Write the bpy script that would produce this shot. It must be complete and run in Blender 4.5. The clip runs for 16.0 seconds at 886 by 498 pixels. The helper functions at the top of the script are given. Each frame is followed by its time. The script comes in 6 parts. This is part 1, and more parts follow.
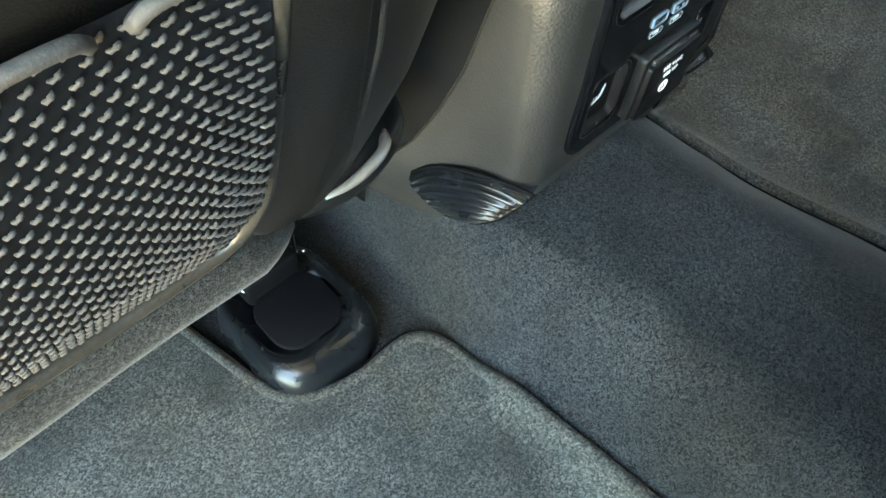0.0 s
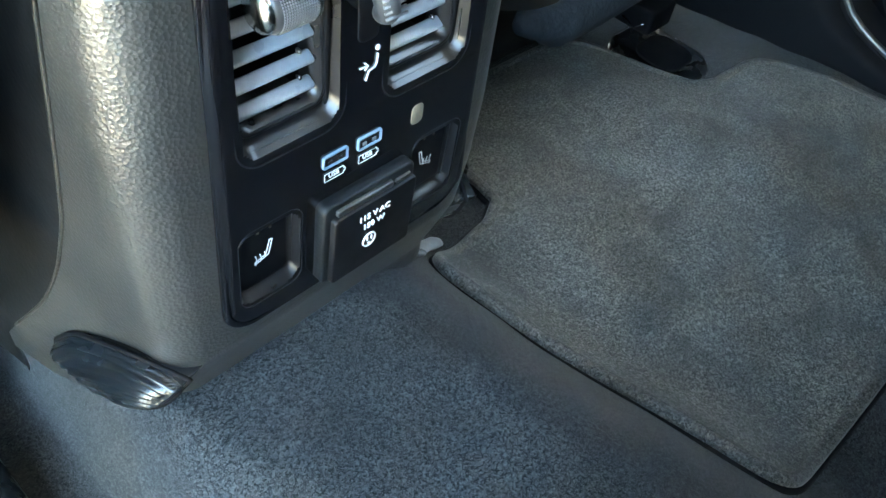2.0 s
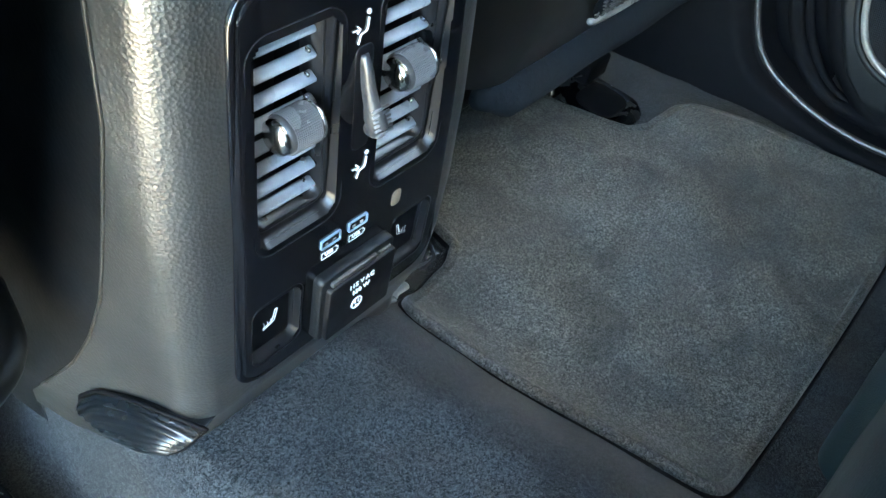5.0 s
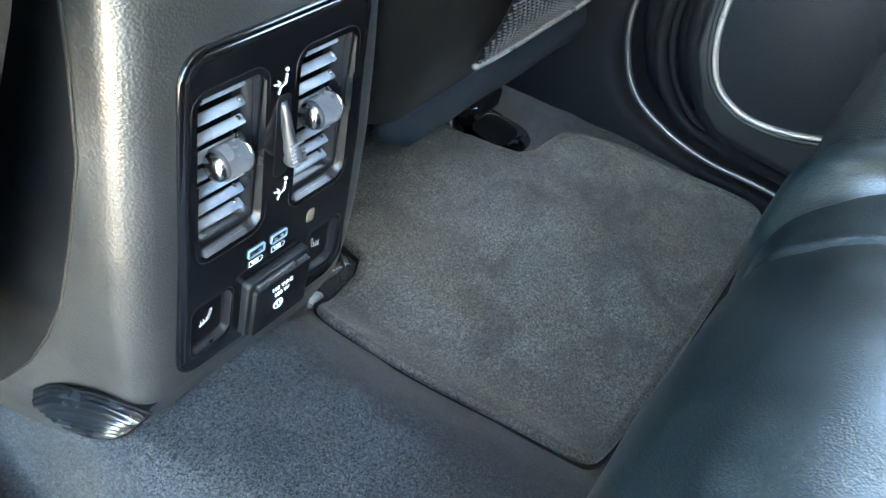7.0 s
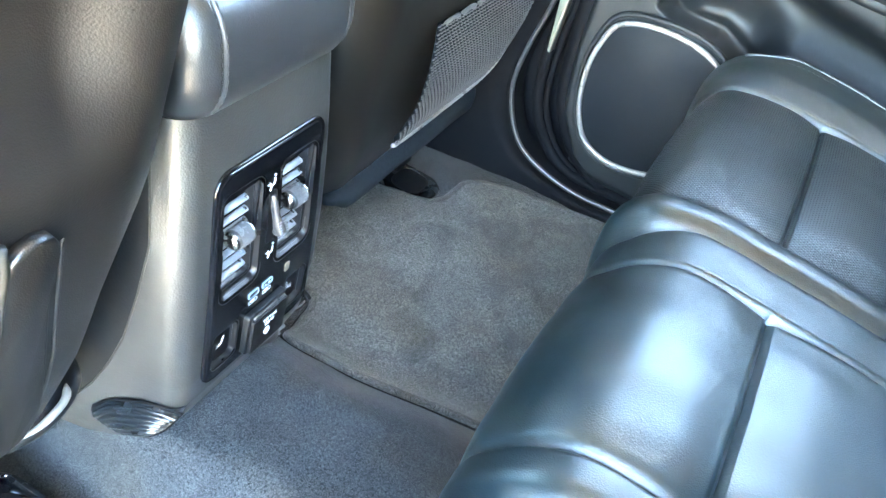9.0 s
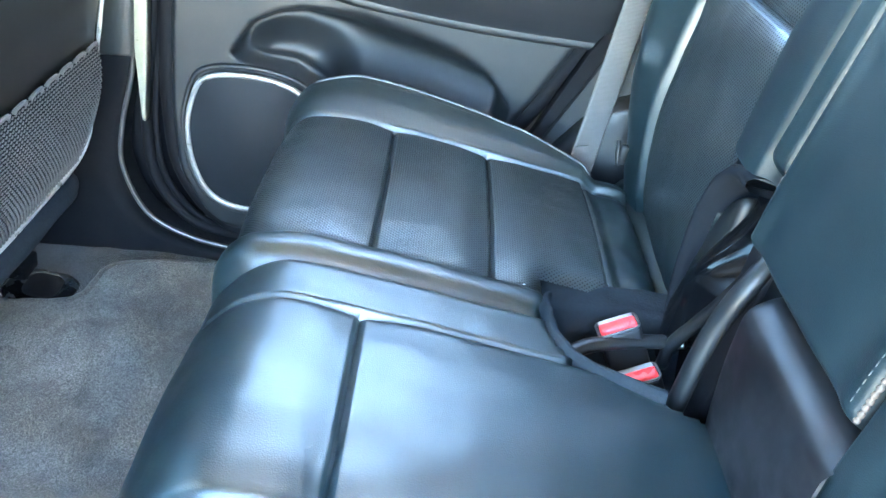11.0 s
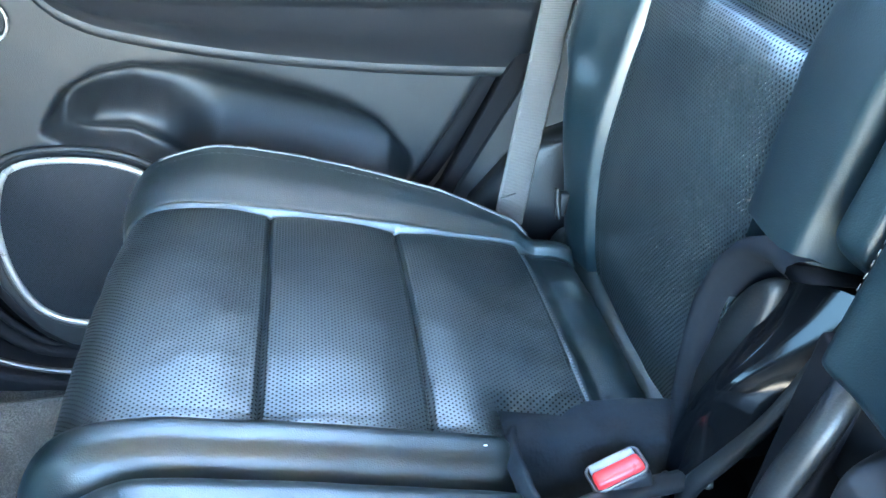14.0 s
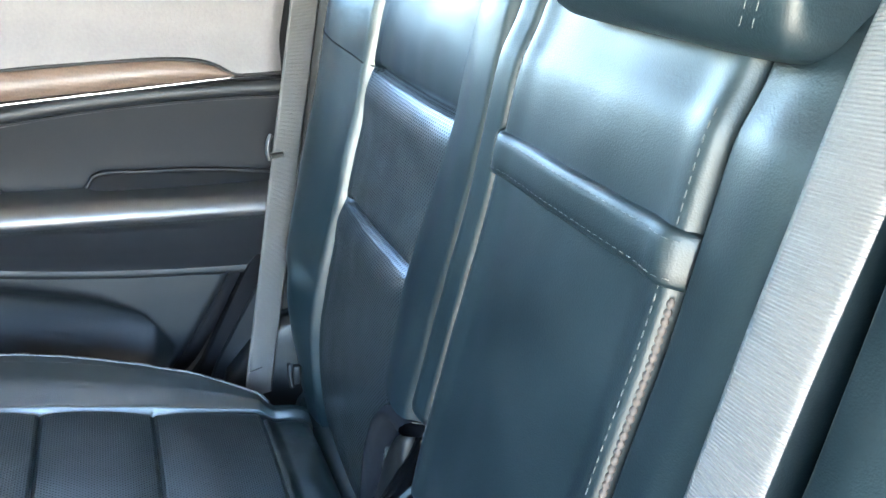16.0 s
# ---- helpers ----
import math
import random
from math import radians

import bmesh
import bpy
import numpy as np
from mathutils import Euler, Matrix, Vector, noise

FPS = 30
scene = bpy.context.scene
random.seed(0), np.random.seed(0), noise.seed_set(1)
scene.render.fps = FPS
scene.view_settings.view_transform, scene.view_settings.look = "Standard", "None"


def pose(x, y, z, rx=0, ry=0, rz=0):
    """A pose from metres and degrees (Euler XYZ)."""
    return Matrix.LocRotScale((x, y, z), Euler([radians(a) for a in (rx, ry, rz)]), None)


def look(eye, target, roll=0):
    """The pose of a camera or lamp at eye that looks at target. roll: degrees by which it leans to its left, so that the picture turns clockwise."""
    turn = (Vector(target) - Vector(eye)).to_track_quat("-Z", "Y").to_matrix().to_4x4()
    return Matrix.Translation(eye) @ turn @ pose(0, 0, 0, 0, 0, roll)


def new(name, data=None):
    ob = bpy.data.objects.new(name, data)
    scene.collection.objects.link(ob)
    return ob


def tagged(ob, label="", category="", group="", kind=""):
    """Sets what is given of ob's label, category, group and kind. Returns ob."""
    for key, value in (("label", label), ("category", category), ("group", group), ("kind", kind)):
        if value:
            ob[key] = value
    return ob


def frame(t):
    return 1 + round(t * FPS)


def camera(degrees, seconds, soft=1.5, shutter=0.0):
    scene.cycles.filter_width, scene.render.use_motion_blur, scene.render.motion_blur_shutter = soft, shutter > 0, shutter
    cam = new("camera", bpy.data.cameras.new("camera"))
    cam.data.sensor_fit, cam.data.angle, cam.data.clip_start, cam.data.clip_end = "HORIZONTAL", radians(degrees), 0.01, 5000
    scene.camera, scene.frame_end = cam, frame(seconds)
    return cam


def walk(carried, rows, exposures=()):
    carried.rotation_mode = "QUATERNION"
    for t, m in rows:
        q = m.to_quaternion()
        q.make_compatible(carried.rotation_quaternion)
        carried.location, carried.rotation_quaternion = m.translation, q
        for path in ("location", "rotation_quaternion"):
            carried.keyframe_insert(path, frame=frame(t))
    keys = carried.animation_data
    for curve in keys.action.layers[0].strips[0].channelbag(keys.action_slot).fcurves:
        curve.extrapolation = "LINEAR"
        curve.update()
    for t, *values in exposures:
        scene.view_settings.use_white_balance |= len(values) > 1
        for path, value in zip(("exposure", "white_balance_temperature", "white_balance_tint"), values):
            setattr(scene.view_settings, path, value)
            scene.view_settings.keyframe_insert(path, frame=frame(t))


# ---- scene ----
cam = camera(57.3, 16.0, soft=1.5)
PATH = [
    (0, (-0.396, -0.179, 0.558), (0.459, 0.567, -1.089), 5.6),
    (0.5, (-0.355, -0.19, 0.558), (0.563, 0.599, -1.034), 7.8),
    (1, (-0.292, -0.201, 0.54), (0.752, 0.568, -0.983), 11.4),
    (1.5, (-0.224, -0.204, 0.512), (0.847, 0.602, -0.973), 11.3),
    (2, (-0.202, -0.209, 0.492), (0.884, 0.588, -0.986), 10.8),
    (2.5, (-0.182, -0.203, 0.492), (0.92, 0.578, -0.983), 11.0),
    (3, (-0.182, -0.199, 0.495), (0.932, 0.588, -0.967), 10.7),
    (3.2, (-0.182, -0.203, 0.501), (0.927, 0.582, -0.966), 10.6),
    (5.3, (-0.244, -0.214, 0.57), (0.958, 0.489, -0.865), 13.6),
    (5.5, (-0.244, -0.218, 0.573), (0.968, 0.472, -0.86), 14.1),
    (6, (-0.259, -0.231, 0.592), (0.993, 0.444, -0.815), 14.5),
    (6.5, (-0.279, -0.248, 0.613), (1.026, 0.386, -0.764), 15.9),
    (7, (-0.304, -0.259, 0.634), (1.034, 0.333, -0.73), 17.2),
    (7.5, (-0.329, -0.264, 0.658), (1.018, 0.314, -0.703), 17.9),
    (8, (-0.373, -0.292, 0.708), (0.995, 0.309, -0.622), 17.1),
    (8.5, (-0.444, -0.3, 0.774), (0.948, 0.307, -0.528), 18.0),
    (9, (-0.484, -0.317, 0.811), (0.989, 0.143, -0.461), 17.8),
    (9.5, (-0.477, -0.338, 0.853), (1.093, -0.131, -0.369), 18.6),
    (10, (-0.504, -0.366, 0.869), (1.115, -0.436, -0.304), 22.4),
    (10.2, (-0.507, -0.382, 0.876), (1.116, -0.47, -0.29), 20.1),
    (12.3, (-0.394, -0.447, 0.86), (1.363, -0.664, -0.071), 8.4),
    (12.5, (-0.371, -0.441, 0.859), (1.381, -0.659, -0.08), 8.6),
    (13, (-0.32, -0.418, 0.835), (1.42, -0.633, -0.128), 7.1),
    (13.5, (-0.254, -0.417, 0.807), (1.461, -0.633, -0.2), 6.1),
    (14, (-0.214, -0.433, 0.819), (1.467, -0.817, -0.193), 8.5),
    (14.5, (-0.209, -0.419, 0.876), (1.488, -0.999, -0.01), 10.7),
    (15, (-0.259, -0.452, 0.949), (1.499, -1.051, 0.206), 10.2),
    (15.5, (-0.328, -0.481, 0.978), (1.407, -1.211, 0.303), 10.2),
    (16, (-0.429, -0.489, 1.0), (1.283, -1.269, 0.322), 8.4),
]
EXPOSURES = [(0.0, 5.4, 8500, -4), (1.0, 5.8, 7800, -6), (2.0, 6.05, 6850, -5), (3.0, 6.0, 6800, -5), (6.0, 6.2, 6950, 0), (7.5, 6.6, 7000, 2), (9.0, 7.07, 6700, 2), (10.0, 7.05, 6350, 1), (12.5, 7.05, 6000, 4), (14.0, 6.97, 5850, 2), (15.0, 6.7, 5400, 4), (15.5, 6.35, 5500, 4), (16.0, 6.2, 6200, 7)]
walk(cam, [(t, look(eye, target, roll)) for t, eye, target, roll in PATH], EXPOSURES)

# ---------------------------------------------------------------- light
world = bpy.data.worlds.new("sky")
world.use_nodes = True
scene.world = world
SUN_HIGH, SUN_TURN = 60.0, 168.0
wn = world.node_tree
sky = wn.nodes.new("ShaderNodeTexSky")
sky.sky_type, sky.sun_disc = "NISHITA", False
sky.sun_elevation, sky.sun_rotation = radians(SUN_HIGH), radians(SUN_TURN)
back = wn.nodes["Background"]
wn.links.new(sky.outputs[0], back.inputs[0])
back.inputs[1].default_value = 0.15
sun = new("sun", bpy.data.lights.new("sun", "SUN"))
sun.data.energy, sun.data.angle, sun.data.color = 4.2, radians(0.5), (1.0, 0.90, 0.76)
far = Vector((math.sin(radians(SUN_TURN)) * math.cos(radians(SUN_HIGH)), math.cos(radians(SUN_TURN)) * math.cos(radians(SUN_HIGH)), math.sin(radians(SUN_HIGH))))
sun.matrix_world = look(far * 10, (0, 0, 0))


# ---------------------------------------------------------------- materials
def material(name, colour, rough=0.5, metal=0.0, vary=0.25, stain=6.0, grain=0.0, grain_size=0.001, kind="noise", spec=0.5,
             coat=0.0, sheen=0.0, rough_vary=0.12, tint=(1, 1, 1)):
    """A Principled material: colour varied at two scales, roughness varied, and a fine bump of the given grain."""
    m = bpy.data.materials.new(name)
    m.use_nodes = True
    nt = m.node_tree
    n, ln = nt.nodes, nt.links
    b = n["Principled BSDF"]
    b.inputs["Metallic"].default_value = metal
    b.inputs["Specular IOR Level"].default_value = spec
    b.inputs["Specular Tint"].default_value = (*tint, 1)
    b.inputs["Coat Weight"].default_value = coat
    b.inputs["Coat Roughness"].default_value = 0.28
    b.inputs["Sheen Weight"].default_value = sheen
    b.inputs["Sheen Roughness"].default_value = 0.4
    co = n.new("ShaderNodeTexCoord")
    big = n.new("ShaderNodeTexNoise")
    big.inputs["Scale"].default_value = stain
    big.inputs["Detail"].default_value = 5.0
    ln.new(co.outputs["Object"], big.inputs["Vector"])
    small = n.new("ShaderNodeTexNoise")
    small.inputs["Scale"].default_value = 0.35 / max(grain_size, 1e-5)
    small.inputs["Detail"].default_value = 3.0
    ln.new(co.outputs["Object"], small.inputs["Vector"])
    mixf = n.new("ShaderNodeMath")
    mixf.operation = "MULTIPLY_ADD"
    ln.new(big.outputs["Fac"], mixf.inputs[0])
    mixf.inputs[1].default_value = 0.6
    half = n.new("ShaderNodeMath")
    half.operation = "MULTIPLY"
    half.inputs[1].default_value = 0.4
    ln.new(small.outputs["Fac"], half.inputs[0])
    ln.new(half.outputs[0], mixf.inputs[2])
    ramp = n.new("ShaderNodeValToRGB")
    ramp.color_ramp.elements[0].position, ramp.color_ramp.elements[1].position = 0.28, 0.72
    lo, hi = max(0.0, 1 - vary), 1 + vary
    ramp.color_ramp.elements[0].color = (*[c * lo for c in colour], 1)
    ramp.color_ramp.elements[1].color = (*[min(1, c * hi) for c in colour], 1)
    ln.new(mixf.outputs[0], ramp.inputs[0])
    ln.new(ramp.outputs[0], b.inputs["Base Color"])
    rr = n.new("ShaderNodeMapRange")
    rr.inputs["To Min"].default_value = max(0.02, rough - rough_vary)
    rr.inputs["To Max"].default_value = min(1, rough + rough_vary)
    rr.inputs["From Min"].default_value, rr.inputs["From Max"].default_value = 0.3, 0.7
    ln.new(big.outputs["Fac"], rr.inputs["Value"])
    ln.new(rr.outputs[0], b.inputs["Roughness"])
    if grain:
        if kind == "cells":
            g = n.new("ShaderNodeTexVoronoi")
            g.inputs["Scale"].default_value = 1 / grain_size
            ln.new(co.outputs["Object"], g.inputs["Vector"])
            out = g.outputs["Distance"]
        else:
            out = small.outputs["Fac"]
        bump = n.new("ShaderNodeBump")
        bump.inputs["Strength"].default_value = 1.0
        bump.inputs["Distance"].default_value = grain
        ln.new(out, bump.inputs["Height"])
        ln.new(bump.outputs[0], b.inputs["Normal"])
    return m


def speckled(name, dark, light, size, rough=0.95, bump=0.0012, blotch=9.0, amount=0.5, worn=(0.45, 1.35), soiled=0.0):
    """Cut-pile carpet: fibres of two tones at fibre size, brushed blotches at hand size, a fuzzy bump."""
    m = material(name, dark, rough, vary=0.3, stain=blotch, sheen=0.25, spec=0.15)
    nt = m.node_tree
    n, ln = nt.nodes, nt.links
    b = n["Principled BSDF"]
    base = b.inputs["Base Color"].links[0].from_socket
    co = n.new("ShaderNodeTexCoord")
    f = n.new("ShaderNodeTexVoronoi")
    f.inputs["Scale"].default_value = 1 / size
    ln.new(co.outputs["Object"], f.inputs["Vector"])
    hue = n.new("ShaderNodeSeparateColor")
    ln.new(f.outputs["Color"], hue.inputs[0])
    fine = n.new("ShaderNodeTexNoise")
    fine.inputs["Scale"].default_value, fine.inputs["Detail"].default_value = 1.3 / size, 2.0
    ln.new(co.outputs["Object"], fine.inputs["Vector"])
    both = n.new("ShaderNodeMath")
    both.operation = "MULTIPLY"
    ln.new(hue.outputs[0], both.inputs[0])
    ln.new(fine.outputs["Fac"], both.inputs[1])
    r = n.new("ShaderNodeMapRange")
    r.inputs["From Min"].default_value, r.inputs["From Max"].default_value = 0.08, 0.44
    r.inputs["To Max"].default_value = amount
    ln.new(both.outputs[0], r.inputs["Value"])
    blot = n.new("ShaderNodeTexNoise")
    blot.inputs["Scale"].default_value, blot.inputs["Detail"].default_value, blot.inputs["Distortion"].default_value = blotch, 6.0, 0.8
    ln.new(co.outputs["Object"], blot.inputs["Vector"])
    br = n.new("ShaderNodeMapRange")
    br.inputs["From Min"].default_value, br.inputs["From Max"].default_value = 0.35, 0.68
    br.inputs["To Min"].default_value, br.inputs["To Max"].default_value = worn
    ln.new(blot.outputs["Fac"], br.inputs["Value"])
    tuft = n.new("ShaderNodeTexNoise")
    tuft.inputs["Scale"].default_value, tuft.inputs["Detail"].default_value = 0.38 / size, 3.0
    ln.new(co.outputs["Object"], tuft.inputs["Vector"])
    tr = n.new("ShaderNodeMapRange")
    tr.inputs["From Min"].default_value, tr.inputs["From Max"].default_value = 0.34, 0.66
    tr.inputs["To Min"].default_value, tr.inputs["To Max"].default_value = 0.40, 1.50
    ln.new(tuft.outputs["Fac"], tr.inputs["Value"])
    pile = n.new("ShaderNodeMath")
    pile.operation = "MULTIPLY"
    ln.new(br.outputs[0], pile.inputs[0])
    ln.new(tr.outputs[0], pile.inputs[1])
    mul = n.new("ShaderNodeMath")
    mul.operation = "MULTIPLY"
    ln.new(r.outputs[0], mul.inputs[0])
    ln.new(pile.outputs[0], mul.inputs[1])
    mix = n.new("ShaderNodeMix")
    mix.data_type = "RGBA"
    ln.new(mul.outputs[0], mix.inputs[0])
    ln.new(base, mix.inputs[6])
    mix.inputs[7].default_value = (*light, 1)
    soil = n.new("ShaderNodeTexNoise")
    soil.inputs["Scale"].default_value, soil.inputs["Detail"].default_value, soil.inputs["Distortion"].default_value = 5.0, 4.0, 0.5
    ln.new(co.outputs["Object"], soil.inputs["Vector"])
    sr = n.new("ShaderNodeMapRange")
    sr.inputs["From Min"].default_value, sr.inputs["From Max"].default_value = 0.48, 0.66
    sr.inputs["To Max"].default_value = soiled
    ln.new(soil.outputs["Fac"], sr.inputs["Value"])
    brown = n.new("ShaderNodeMix")
    brown.data_type, brown.blend_type = "RGBA", "MULTIPLY"
    ln.new(sr.outputs[0], brown.inputs[0])
    ln.new(mix.outputs[2], brown.inputs[6])
    brown.inputs[7].default_value = (0.85, 0.68, 0.50, 1)
    ln.new(brown.outputs[2], b.inputs["Base Color"])
    bp = n.new("ShaderNodeBump")
    bp.inputs["Distance"].default_value = bump
    ln.new(hue.outputs[0], bp.inputs["Height"])
    ln.new(bp.outputs[0], b.inputs["Normal"])
    return m


def perforate(m, pitch=0.005, hole=0.13, rows=1.0):
    """Adds staggered rows of punched holes, by the UV map in metres."""
    nt = m.node_tree
    n, ln = nt.nodes, nt.links
    b = n["Principled BSDF"]
    uv = n.new("ShaderNodeUVMap")
    sc = n.new("ShaderNodeVectorMath")
    sc.operation = "MULTIPLY"
    sc.inputs[1].default_value = (1 / pitch, 1 / (pitch * rows), 1.0)
    ln.new(uv.outputs[0], sc.inputs[0])
    spots = []
    for off in ((0.0, 0.0, 0.0), (0.5, 0.5, 0.0)):
        ad = n.new("ShaderNodeVectorMath")
        ad.operation = "ADD"
        ad.inputs[1].default_value = off
        ln.new(sc.outputs[0], ad.inputs[0])
        fr = n.new("ShaderNodeVectorMath")
        fr.operation = "FRACTION"
        ln.new(ad.outputs[0], fr.inputs[0])
        di = n.new("ShaderNodeVectorMath")
        di.operation = "DISTANCE"
        di.inputs[1].default_value = (0.5, 0.5, 0.0)
        ln.new(fr.outputs[0], di.inputs[0])
        spots.append(di)
    mn = n.new("ShaderNodeMath")
    mn.operation = "MINIMUM"
    ln.new(spots[0].outputs["Value"], mn.inputs[0])
    ln.new(spots[1].outputs["Value"], mn.inputs[1])
    st = n.new("ShaderNodeMapRange")
    st.inputs["From Min"].default_value, st.inputs["From Max"].default_value = hole * 0.7, hole * 1.3
    ln.new(mn.outputs[0], st.inputs["Value"])
    mix = n.new("ShaderNodeMix")
    mix.data_type = "RGBA"
    ln.new(st.outputs[0], mix.inputs[0])
    mix.inputs[6].default_value = (0.001, 0.001, 0.001, 1)
    ln.new(b.inputs["Base Color"].links[0].from_socket, mix.inputs[7])
    ln.new(mix.outputs[2], b.inputs["Base Color"])
    sp = n.new("ShaderNodeMath")
    sp.operation = "MULTIPLY"
    sp.inputs[1].default_value = b.inputs["Specular IOR Level"].default_value
    ln.new(st.outputs[0], sp.inputs[0])
    ln.new(sp.outputs[0], b.inputs["Specular IOR Level"])
    cw = n.new("ShaderNodeMath")
    cw.operation = "MULTIPLY"
    cw.inputs[1].default_value = b.inputs["Coat Weight"].default_value
    ln.new(st.outputs[0], cw.inputs[0])
    ln.new(cw.outputs[0], b.inputs["Coat Weight"])
    bump = n.new("ShaderNodeBump")
    bump.inputs["Distance"].default_value = 0.0008
    ln.new(st.outputs[0], bump.inputs["Height"])
    if b.inputs["Normal"].links:
        ln.new(b.inputs["Normal"].links[0].from_socket, bump.inputs["Normal"])
    ln.new(bump.outputs[0], b.inputs["Normal"])
    return m


def ribbed(m, along=0.0025, depth=0.0006, axis=0):
    """Adds fine woven ribs by the UV map in metres."""
    nt = m.node_tree
    n, ln = nt.nodes, nt.links
    b = n["Principled BSDF"]
    uv = n.new("ShaderNodeUVMap")
    w = n.new("ShaderNodeTexWave")
    w.bands_direction = "XY"[axis]
    w.inputs["Scale"].default_value = 0.314 / along
    w.inputs["Distortion"].default_value = 0.6
    w.inputs["Detail"].default_value = 1.0
    ln.new(uv.outputs[0], w.inputs["Vector"])
    bump = n.new("ShaderNodeBump")
    bump.inputs["Distance"].default_value = depth
    ln.new(w.outputs["Fac"], bump.inputs["Height"])
    if b.inputs["Normal"].links:
        ln.new(b.inputs["Normal"].links[0].from_socket, bump.inputs["Normal"])
    ln.new(bump.outputs[0], b.inputs["Normal"])
    return m


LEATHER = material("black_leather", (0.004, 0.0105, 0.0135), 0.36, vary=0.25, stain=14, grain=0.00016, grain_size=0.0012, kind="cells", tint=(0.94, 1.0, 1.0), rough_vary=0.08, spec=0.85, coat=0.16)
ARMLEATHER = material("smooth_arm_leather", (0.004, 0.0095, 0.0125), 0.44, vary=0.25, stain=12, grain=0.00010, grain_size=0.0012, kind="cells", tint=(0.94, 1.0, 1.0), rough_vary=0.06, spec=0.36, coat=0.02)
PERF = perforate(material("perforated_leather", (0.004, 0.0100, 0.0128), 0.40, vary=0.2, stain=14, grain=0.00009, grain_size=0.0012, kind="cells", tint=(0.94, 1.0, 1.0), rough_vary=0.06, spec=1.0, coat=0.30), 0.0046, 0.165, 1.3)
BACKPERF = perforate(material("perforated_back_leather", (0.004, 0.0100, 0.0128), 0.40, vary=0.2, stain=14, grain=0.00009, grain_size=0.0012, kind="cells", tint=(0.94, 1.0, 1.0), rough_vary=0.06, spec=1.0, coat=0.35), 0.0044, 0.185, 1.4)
GLOSSPAD = material("scuff_plastic", (0.009, 0.011, 0.013), 0.26, vary=0.2, stain=30, spec=0.6)
PIPED = material("pale_pocket_edge", (0.042, 0.038, 0.031), 0.36, vary=0.15, stain=40, grain=0.0003, grain_size=0.001)
PIPING = material("leather_piping", (0.030, 0.033, 0.036), 0.30, vary=0.1, stain=40, spec=0.6)
DOORSKIN = material("soft_door_skin", (0.0115, 0.0130, 0.0145), 0.5, vary=0.2, stain=18, grain=0.0002, grain_size=0.0012, kind="cells", rough_vary=0.08, spec=0.42)
UPPERSKIN = material("upper_door_skin", (0.130, 0.122, 0.121), 0.62, vary=0.15, stain=30, grain=0.0003, grain_size=0.0015, rough_vary=0.08)
GRAINED = material("grained_plastic", (0.027, 0.0265, 0.0245), 0.44, vary=0.18, stain=20, grain=0.00030, grain_size=0.0018, kind="cells", rough_vary=0.05, spec=1.0, coat=0.6)
SHELL = material("seat_shell_plastic", (0.0075, 0.0062, 0.005), 0.34, vary=0.2, stain=12, grain=0.00012, grain_size=0.0012, kind="cells", rough_vary=0.04, spec=0.75)
DARKPLASTIC = material("dark_plastic", (0.007, 0.008, 0.009), 0.46, vary=0.3, stain=15, grain=0.0002, grain_size=0.001, spec=0.35)
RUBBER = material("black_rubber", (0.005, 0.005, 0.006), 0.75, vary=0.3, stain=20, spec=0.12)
GLOSS = material("piano_black", (0.004, 0.004, 0.005), 0.07, vary=0.3, stain=30, rough_vary=0.04)
BEVEL = material("satin_black_bevel", (0.008, 0.008, 0.009), 0.30, vary=0.2, stain=30, rough_vary=0.04, spec=0.45, coat=0.05)
SLAT = material("vent_slat_grey", (0.30, 0.33, 0.365), 0.35, vary=0.15, stain=60)
UPPERPAD = material("upper_door_vinyl", (0.0075, 0.009, 0.0110), 0.55, vary=0.2, stain=18, grain=0.0002, grain_size=0.0012, kind="cells", rough_vary=0.06, spec=0.24)
ARMPAD = material("door_arm_leather", (0.008, 0.009, 0.011), 0.44, vary=0.2, stain=16, grain=0.00012, grain_size=0.0013, kind="cells", rough_vary=0.06, spec=1.0, coat=0.25)
CORD = material("tan_cord", (0.070, 0.058, 0.050), 0.7, vary=0.25, stain=60, spec=0.2)
CHROME = material("satin_chrome", (0.62, 0.61, 0.58), 0.2, metal=1.0, vary=0.1, stain=40, rough_vary=0.08)
SILVER = material("silver_paint", (0.30, 0.29, 0.27), 0.35, metal=0.35, vary=0.1, stain=40)
KNURL = material("knurled_plastic", (0.13, 0.13, 0.135), 0.3, vary=0.15, stain=50)
KNURL_DARK = material("knurl_grooves", (0.035, 0.035, 0.037), 0.4, vary=0.15, stain=50)
USBBLUE = material("usb_blue_grey", (0.16, 0.24, 0.32), 0.4, vary=0.1, stain=60)
WHITE = material("white_print", (0.75, 0.78, 0.8), 0.5, vary=0.05)
THREAD = material("grey_thread", (0.055, 0.058, 0.058), 0.7, vary=0.2, stain=200)
BELT = ribbed(material("belt_webbing", (0.086, 0.087, 0.086), 0.6, vary=0.12, stain=40, grain=0.0003, grain_size=0.001, sheen=0.1), 0.0019, 0.0005, 0)
RED = material("red_plastic", (0.75, 0.035, 0.04), 0.35, vary=0.12, stain=60)
METAL = material("steel", (0.5, 0.5, 0.5), 0.25, metal=1.0, vary=0.15, stain=50)
CARPET = speckled("floor_carpet", (0.010, 0.0125, 0.015), (0.078, 0.086, 0.091), 0.0010, blotch=16, amount=0.75, bump=0.0009, worn=(0.55, 1.20), soiled=0.8)
